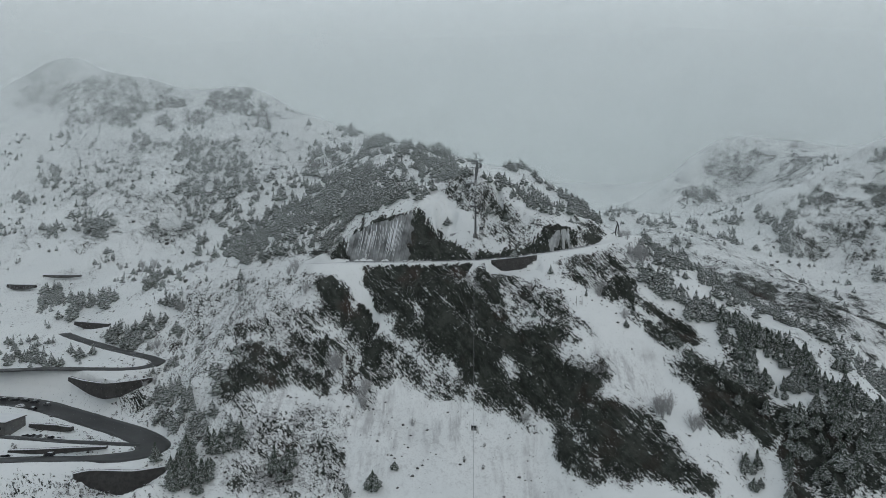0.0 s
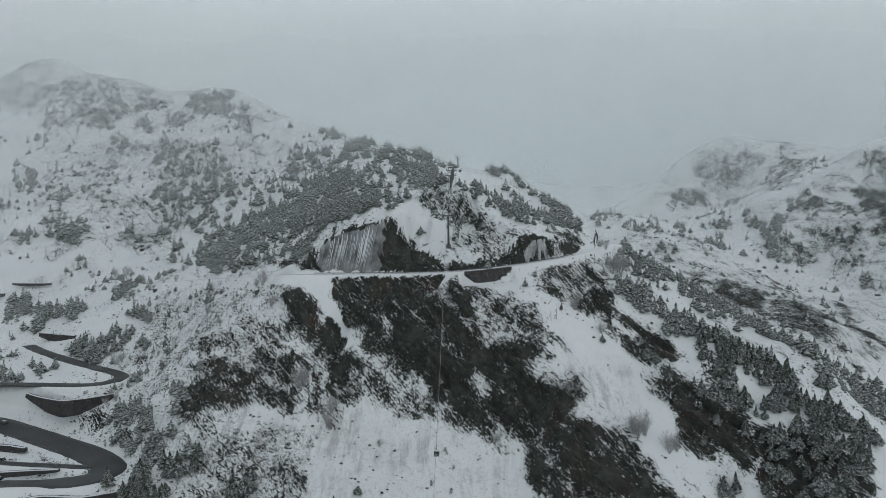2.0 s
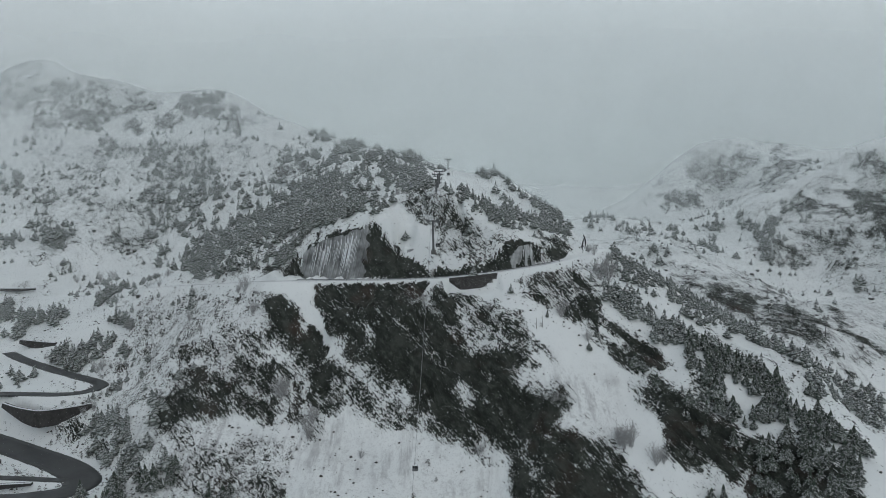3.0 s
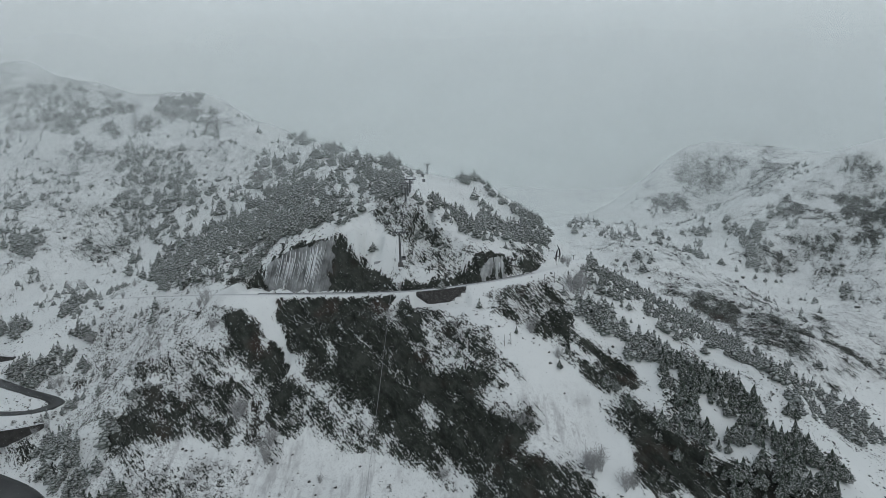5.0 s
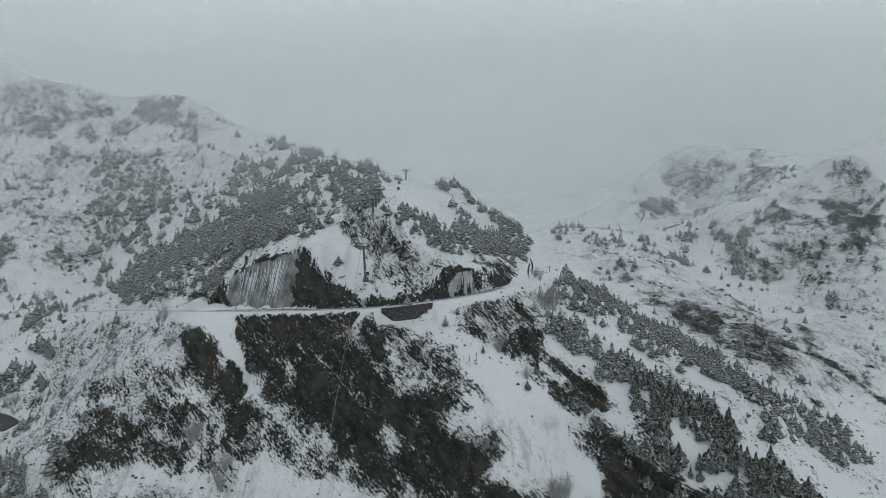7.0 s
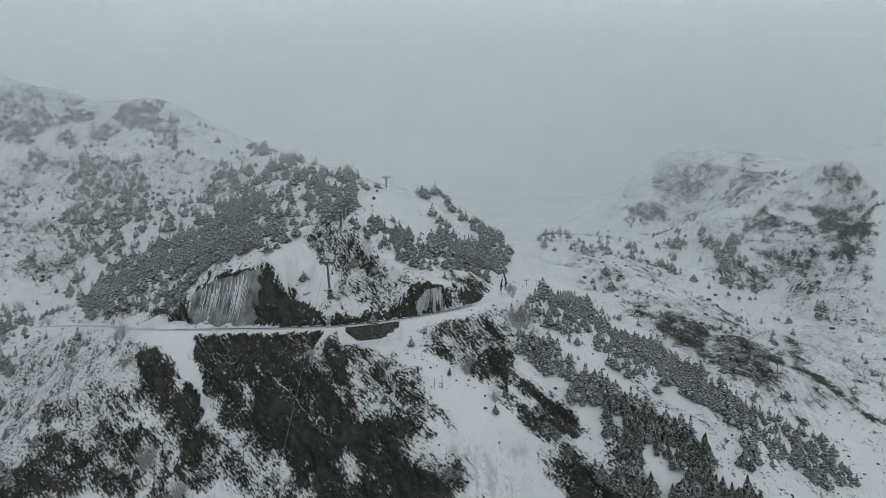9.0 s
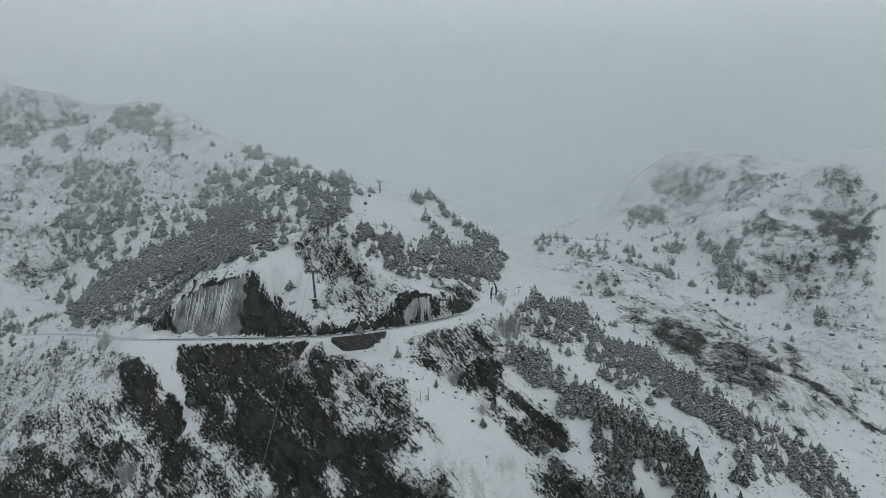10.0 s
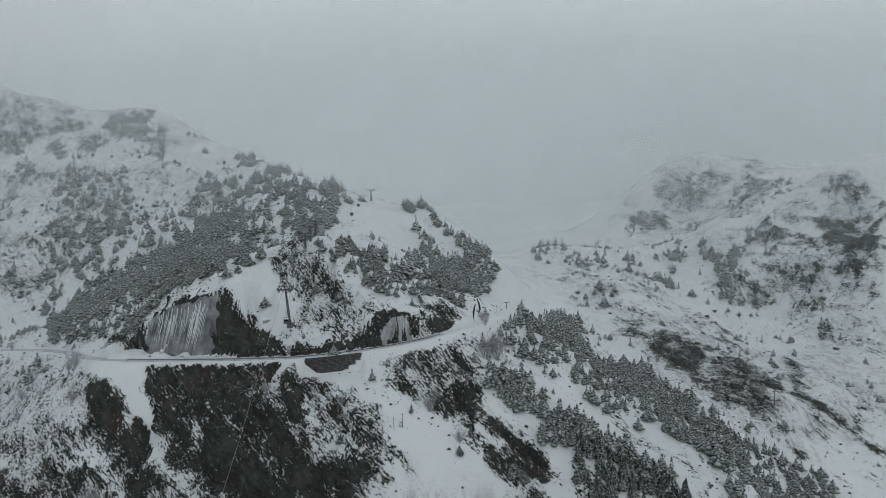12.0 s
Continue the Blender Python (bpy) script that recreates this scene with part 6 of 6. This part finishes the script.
TOWERS = (((13.6, 333.0, 91.5), 16.5, 19, "lift tower leaning out over the road cutting"), ((15.2, 360, 121.5), 8.5, 8, "short lift tower on a rocky knoll"),
          ((16.0, 367.5, 124), 9.0, 5, "short lift tower on a rocky knoll"), ((16.9, 375.5, 126), 9.5, 3, "short lift tower on a rocky knoll"),
          ((24.8, 553, 150.5), 9.5, 3, "distant lift tower on the snowy crest"), ((31.5, 640, 150.0), 10, 0, "distant lift tower on the snowy crest"))
tops = []
for (x, y, z), h, lean, label in TOWERS:
    z = min(z, on_ground(x, y)) if y > 500 else z
    m = pose(x, y, z, lean, 0, -2.5)
    lift_tower(m, h, label)
    tops.append(m @ Vector((0, 0, h + 0.9)))
low_end = Vector((-1.0, 30, -62))
stops = [low_end] + tops


def rope_points(offset):
    rows = []
    for a, b in zip(stops[:-1], stops[1:]):
        span = (b - a).length
        n = max(3, int(span / 8))
        for k in range(n):
            q = a.lerp(b, k / n)
            rows.append((q.x + offset, q.y, q.z - span * 0.075 * 4 * (k / n) * (1 - k / n) * (1.0 if span > 200 else 0.25)))
    rows.append((stops[-1].x + offset, stops[-1].y, stops[-1].z))
    return rows


ROPES = []
for offset, start in ((-0.7, 0), (2.95, 310)):
    rows = [q for q in rope_points(offset) if q[1] > start]
    ROPES.append(rows)
    bm = bmesh.new()
    for a, b in zip(rows[:-1], rows[1:]):
        rod(bm, a, b, 0.065, 0.065, 5)
    tagged(part("haul_rope", bm, NETTING), "frosted steel haul rope of the gondola lift", "cable")


def gondola_cabin(m):
    """A closed cabin on a hanger: shell with glazing bands, floor, roof, door, hanger and grip."""
    thing = empty("gondola_cabin", m, "small dark gondola cabin hanging from the haul rope", "gondola", "gondola cabins")
    bm = bmesh.new()
    box(bm, (1.9, 2.1, 0.95), pose(0, 0, -4.75), 0.14)
    part("shell", bm, PAINT, thing)
    bm = bmesh.new()
    box(bm, (1.82, 2.0, 0.95), pose(0, 0, -3.85), 0.18)
    part("glazing", bm, GLASS, thing, "dark tinted windows")
    bm = bmesh.new()
    box(bm, (1.7, 1.9, 0.22), pose(0, 0, -3.3), 0.08)
    part("roof", bm, SNOWPACK, thing, "roof under snow")
    bm = bmesh.new()
    rod(bm, (0, 0, -3.2), (0, 0.0, -0.2), 0.06, 0.06, 8)
    box(bm, (0.16, 0.5, 0.25), pose(0, 0, -0.05), 0.03)
    part("hanger", bm, STEEL, thing)
    bm = bmesh.new()
    box(bm, (0.05, 0.9, 1.7), pose(0.96, 0, -4.35), 0.02)
    part("door", bm, PAINT, thing)
    for y in (-1.09, 1.09):
        bm = bmesh.new()
        box(bm, (1.2, 0.10, 0.35), pose(0, y, -4.7), 0.02)
        part("ski_rack", bm, STEEL, thing)
    return thing


def along_rope(rows, y):
    k = next(i for i in range(len(rows) - 1) if rows[i][1] <= y <= rows[i + 1][1])
    a, b = Vector(rows[k]), Vector(rows[k + 1])
    return a.lerp(b, (y - a.y) / (b.y - a.y))


for side, y in ((1, 318), (0, 226), (1, 455), (0, 500)):
    gondola_cabin(Matrix.Translation(along_rope(ROPES[side], y)))


# a small drag-lift pole out on the open run, and another by the piste
def drag_lift_pole(x, y, h):
    thing = empty("drag_lift_pole", pose(x, y, on_ground(x, y, 0.3), 0, 0, 20), "dark steel drag-lift pole on open snow", "lift pole", "drag-lift poles")
    bm = bmesh.new()
    rod(bm, (0, 0, -0.5), (0, 0, h), 0.22, 0.15, 10)
    part("mast", bm, PAINT, thing)
    bm = bmesh.new()
    box(bm, (2.6, 0.2, 0.22), pose(0, 0, h - 0.2), 0.03)
    for s in (-1.1, 1.1):
        rod(bm, (s, -0.1, h), (s, 0.1, h), 0.25, 0.25, 10)
    part("cross_arm", bm, PAINT, thing)
    bm = bmesh.new()
    rod(bm, (0, 0, -0.3), (0, 0, 1.3), 0.34, 0.34, 12)
    part("padding", bm, FABRIC, thing, "dark crash padding")


drag_lift_pole(253.5, 396, 8)
drag_lift_pole(112, 395, 6)
drag_lift_pole(128, 455, 6)


# ---- by the end of the road ----
def feather_banner(x, y, h, lean, turn):
    """A tall bowed banner on a flexible pole."""
    thing = empty("feather_banner", pose(x, y, on_ground(x, y, 0.2), 0, 0, turn), "tall bowed dark banner standing in the snow", "banner", "bowed banners")
    bow = [Vector((lean * math.sin(k / 14 * math.pi) - lean * 0.35 * k / 14, 0, h * k / 14)) for k in range(15)]
    bm = bmesh.new()
    for a, b in zip(bow[:-1], bow[1:]):
        rod(bm, a, b, 0.09, 0.08, 8)
    part("pole", bm, PAINT, thing)
    bm = bmesh.new()
    rows = []
    for k, p in enumerate(bow[3:]):
        w = 0.75 * math.sin((k + 1.0) / 13 * math.pi) ** 0.6
        rows.append([bm.verts.new(p + Vector((dx, dy, 0))) for dx, dy in ((0, 0.03), (w, 0.03), (w, -0.03), (0, -0.03))])
    for a, b in zip(rows[:-1], rows[1:]):
        for j in range(4):
            bm.faces.new((a[j], a[(j + 1) % 4], b[(j + 1) % 4], b[j]))
    bm.faces.new(rows[0][::-1])
    bm.faces.new(rows[-1])
    part("banner_cloth", bm, FABRIC, thing)


feather_banner(92.6, 346.5, 8.0, -0.9, 10)
feather_banner(94.2, 352.0, 9.0, 0.9, 0)


def marker_post(x, y, h):
    bm = bmesh.new()
    rod(bm, (0, 0, -0.4), (0, 0, h), 0.10, 0.07, 8)
    rod(bm, (0, 0, h), (0, 0, h + 0.12), 0.12, 0.05, 8)
    ob = tagged(part("marker_post", bm, BARK), "weathered wooden post standing in the snow", "post", "wooden posts")
    ob.matrix_world = pose(x, y, on_ground(x, y), 2, -2, 0)


for x, y, h in ((88, 328, 5), (83, 327, 4), (79, 305, 5.5), (60, 295, 5), (63, 297, 4.5)):
    marker_post(x, y, h)

# snow fence beside the leaning tower
fence = empty("snow_fence", pose(0, 0, 0), "pale mesh snow fence beside the lift tower", "fence")
fence_line = [(0.0 + 1.35 * k, 341.0 - 0.25 * k) for k in range(9)]
bm = bmesh.new()
rows = []
fence_z = {x: on_ground(fence_line[0][0], fence_line[0][1]) * (1 - k / 8) + on_ground(fence_line[8][0], fence_line[8][1]) * k / 8 for k, (x, y) in enumerate(fence_line)}
for x, y in fence_line:
    z = fence_z[x]
    rows.append([bm.verts.new((x, y + d, z + h)) for d, h in ((-0.03, 0.0), (-0.03, 1.3), (0.03, 1.3), (0.03, 0.0))])
for a, b in zip(rows[:-1], rows[1:]):
    for j in range(4):
        bm.faces.new((a[j], a[(j + 1) % 4], b[(j + 1) % 4], b[j]))
bm.faces.new(rows[0][::-1])
bm.faces.new(rows[-1])
part("mesh_panel", bm, NETTING, fence)
for x, y in fence_line:
    bm = bmesh.new()
    rod(bm, (x, y - 0.1, fence_z[x] - 0.6), (x, y - 0.1, fence_z[x] + 1.5), 0.06, 0.05, 6)
    part("post", bm, BARK, fence)


# ---- parked cars and the roadside building ----
def car_body(bm, length, width, height, profile):
    """A lofted body from a side profile: (x, z) as parts of length and height, drawn in at the roof."""
    sections = []
    for s in (-1, -0.86, 0.86, 1):
        rows = []
        for px, pz in profile:
            tuck = 1 - 0.16 * max(0, pz - 0.55) / 0.45
            inset = 0.97 if abs(s) == 1 else 1.0
            rows.append(bm.verts.new(((px - 0.5) * length * inset, s * width / 2 * tuck, 0.28 + pz * (height - 0.28) * (0.98 if abs(s) == 1 else 1.0))))
        sections.append(rows)
    n = len(profile)
    for a, b in zip(sections[:-1], sections[1:]):
        for j in range(n):
            bm.faces.new((a[j], a[(j + 1) % n], b[(j + 1) % n], b[j]))
    bm.faces.new(sections[0][::-1])
    bm.faces.new(sections[-1])
    bmesh.ops.recalc_face_normals(bm, faces=bm.faces)


def make_car(m, paint, label, tall=1.5):
    thing = empty("car", m, label, "car", "parked cars")
    bm = bmesh.new()
    car_body(bm, 4.4, 1.8, tall, [(0, 0.05), (0, 0.40), (0.03, 0.52), (0.24, 0.60), (0.36, 0.98), (0.48, 1.0), (0.80, 0.97), (0.94, 0.62), (1.0, 0.52), (1.0, 0.05)])
    body = part("body", bm, paint, thing)
    for s in (-1, 1):
        bm = bmesh.new()
        box(bm, (1.9, 0.04, 0.34), pose(0.35, s * 0.86, tall * 0.80, s * 8, 0, 0), 0.01)
        part("side_window", bm, GLASS, body)
    bm = bmesh.new()
    box(bm, (0.05, 1.4, 0.5), pose(-0.86, 0, tall * 0.79, 0, 48, 0), 0.01)
    part("windscreen", bm, GLASS, body)
    bm = bmesh.new()
    box(bm, (1.9, 1.3, 0.10), pose(0.45, 0, tall + 0.04), 0.04)
    part("roof_snow", bm, SNOWPACK, thing, "thin snow on the roof")
    for x in (-1.35, 1.35):
        for y in (-0.82, 0.82):
            bm = bmesh.new()
            rod(bm, (x, y - 0.1, 0.32), (x, y + 0.1, 0.32), 0.32, 0.32, 14)
            tyre = part("wheel", bm, RUBBER, thing)
            bm = bmesh.new()
            rod(bm, (x, y - 0.115, 0.32), (x, y + 0.115, 0.32), 0.19, 0.19, 10)
            part("rim", bm, STEEL, tyre)
    for y in (-0.62, 0.62):
        bm = bmesh.new()
        box(bm, (0.06, 0.34, 0.14), pose(-2.16, y, 0.75), 0.02)
        part("headlight", bm, GLASS, body)
    return thing


CAR_DARK = plain_material("dark_car_paint", (0.012, 0.013, 0.015), (0.025, 0.027, 0.03), 0.4, 0.25)
CAR_GREY = plain_material("grey_car_paint", (0.10, 0.105, 0.11), (0.16, 0.165, 0.17), 0.4, 0.3, 0.4)
CAR_WHITE = plain_material("white_car_paint", (0.55, 0.56, 0.57), (0.70, 0.71, 0.72), 0.4, 0.3)
CARS = ((-241, 331.6, 2, CAR_DARK), (-235, 331.6, 0, CAR_DARK), (-229.3, 331.2, -4, CAR_DARK), (-223.5, 330.4, -8, CAR_DARK), (-215, 327.6, -20, CAR_GREY), (-226, 322.5, -5, CAR_WHITE), (-218, 320.0, -14, CAR_DARK),
        (-203, 291.5, 84, CAR_DARK), (-199.6, 291, 86, CAR_DARK), (-196.2, 290.6, 84, CAR_GREY), (-190, 289.5, -6, CAR_DARK), (-184.5, 288.6, -4, CAR_WHITE), (-206, 274.5, 70, CAR_WHITE), (-202.5, 274, 70, CAR_GREY),
        (-197, 269, 0, CAR_DARK), (-176.5, 268.3, 0, CAR_DARK))
for x, y, turn, paint in CARS:
    p = np.array([[x, y]])
    z = on_ground(x, y) + 0.02
    for line, half in ((LOWER_HAIRPIN[:TURN], 7.4), (LOWER_HAIRPIN[TURN:], 3.5), (MIDDLE_LANE, 2.1)):
        d, h = to_line(p, line)
        if d[0] < half:
            z = h[0] + 0.15
    label = {"dark_car_paint": "dark parked car with snow on its roof", "grey_car_paint": "grey parked car with snow on its roof", "white_car_paint": "white parked car dusted with snow"}[paint.name]
    make_car(pose(x, y, z, 0, 0, turn), paint, label, 1.5 if turn < 50 else 1.7)

house = empty("roadside_building", pose(-222, 300.5, -2.6, 0, 0, -10), "low plastered roadside building with a flat snow-covered roof", "building")
bm = bmesh.new()
box(bm, (20, 12, 8.5), pose(0, 0, 1.0), 0.1)
walls = part("wall", bm, CONCRETE, house)
bm = bmesh.new()
box(bm, (20.8, 12.8, 0.5), pose(0, 0, 5.4), 0.1)
part("roof", bm, STONE, house)
bm = bmesh.new()
box(bm, (20.4, 12.4, 0.35), pose(0, 0, 5.78), 0.15)
part("roof_snow", bm, SNOWPACK, house, "deep even snow on the flat roof")
for k in range(5):
    bm = bmesh.new()
    box(bm, (2.0, 0.16, 1.5), pose(-7.4 + 3.6 * k, -6.02, 2.6), 0.03)
    w = part("window", bm, PAINT, house)
    bm = bmesh.new()
    box(bm, (1.7, 0.1, 1.2), pose(-7.4 + 3.6 * k, -6.1, 2.6), 0.01)
    part("pane", bm, GLASS, w)
bm = bmesh.new()
box(bm, (0.16, 1.3, 2.2), pose(10.02, -2, 1.1), 0.03)
part("door", bm, PAINT, house)
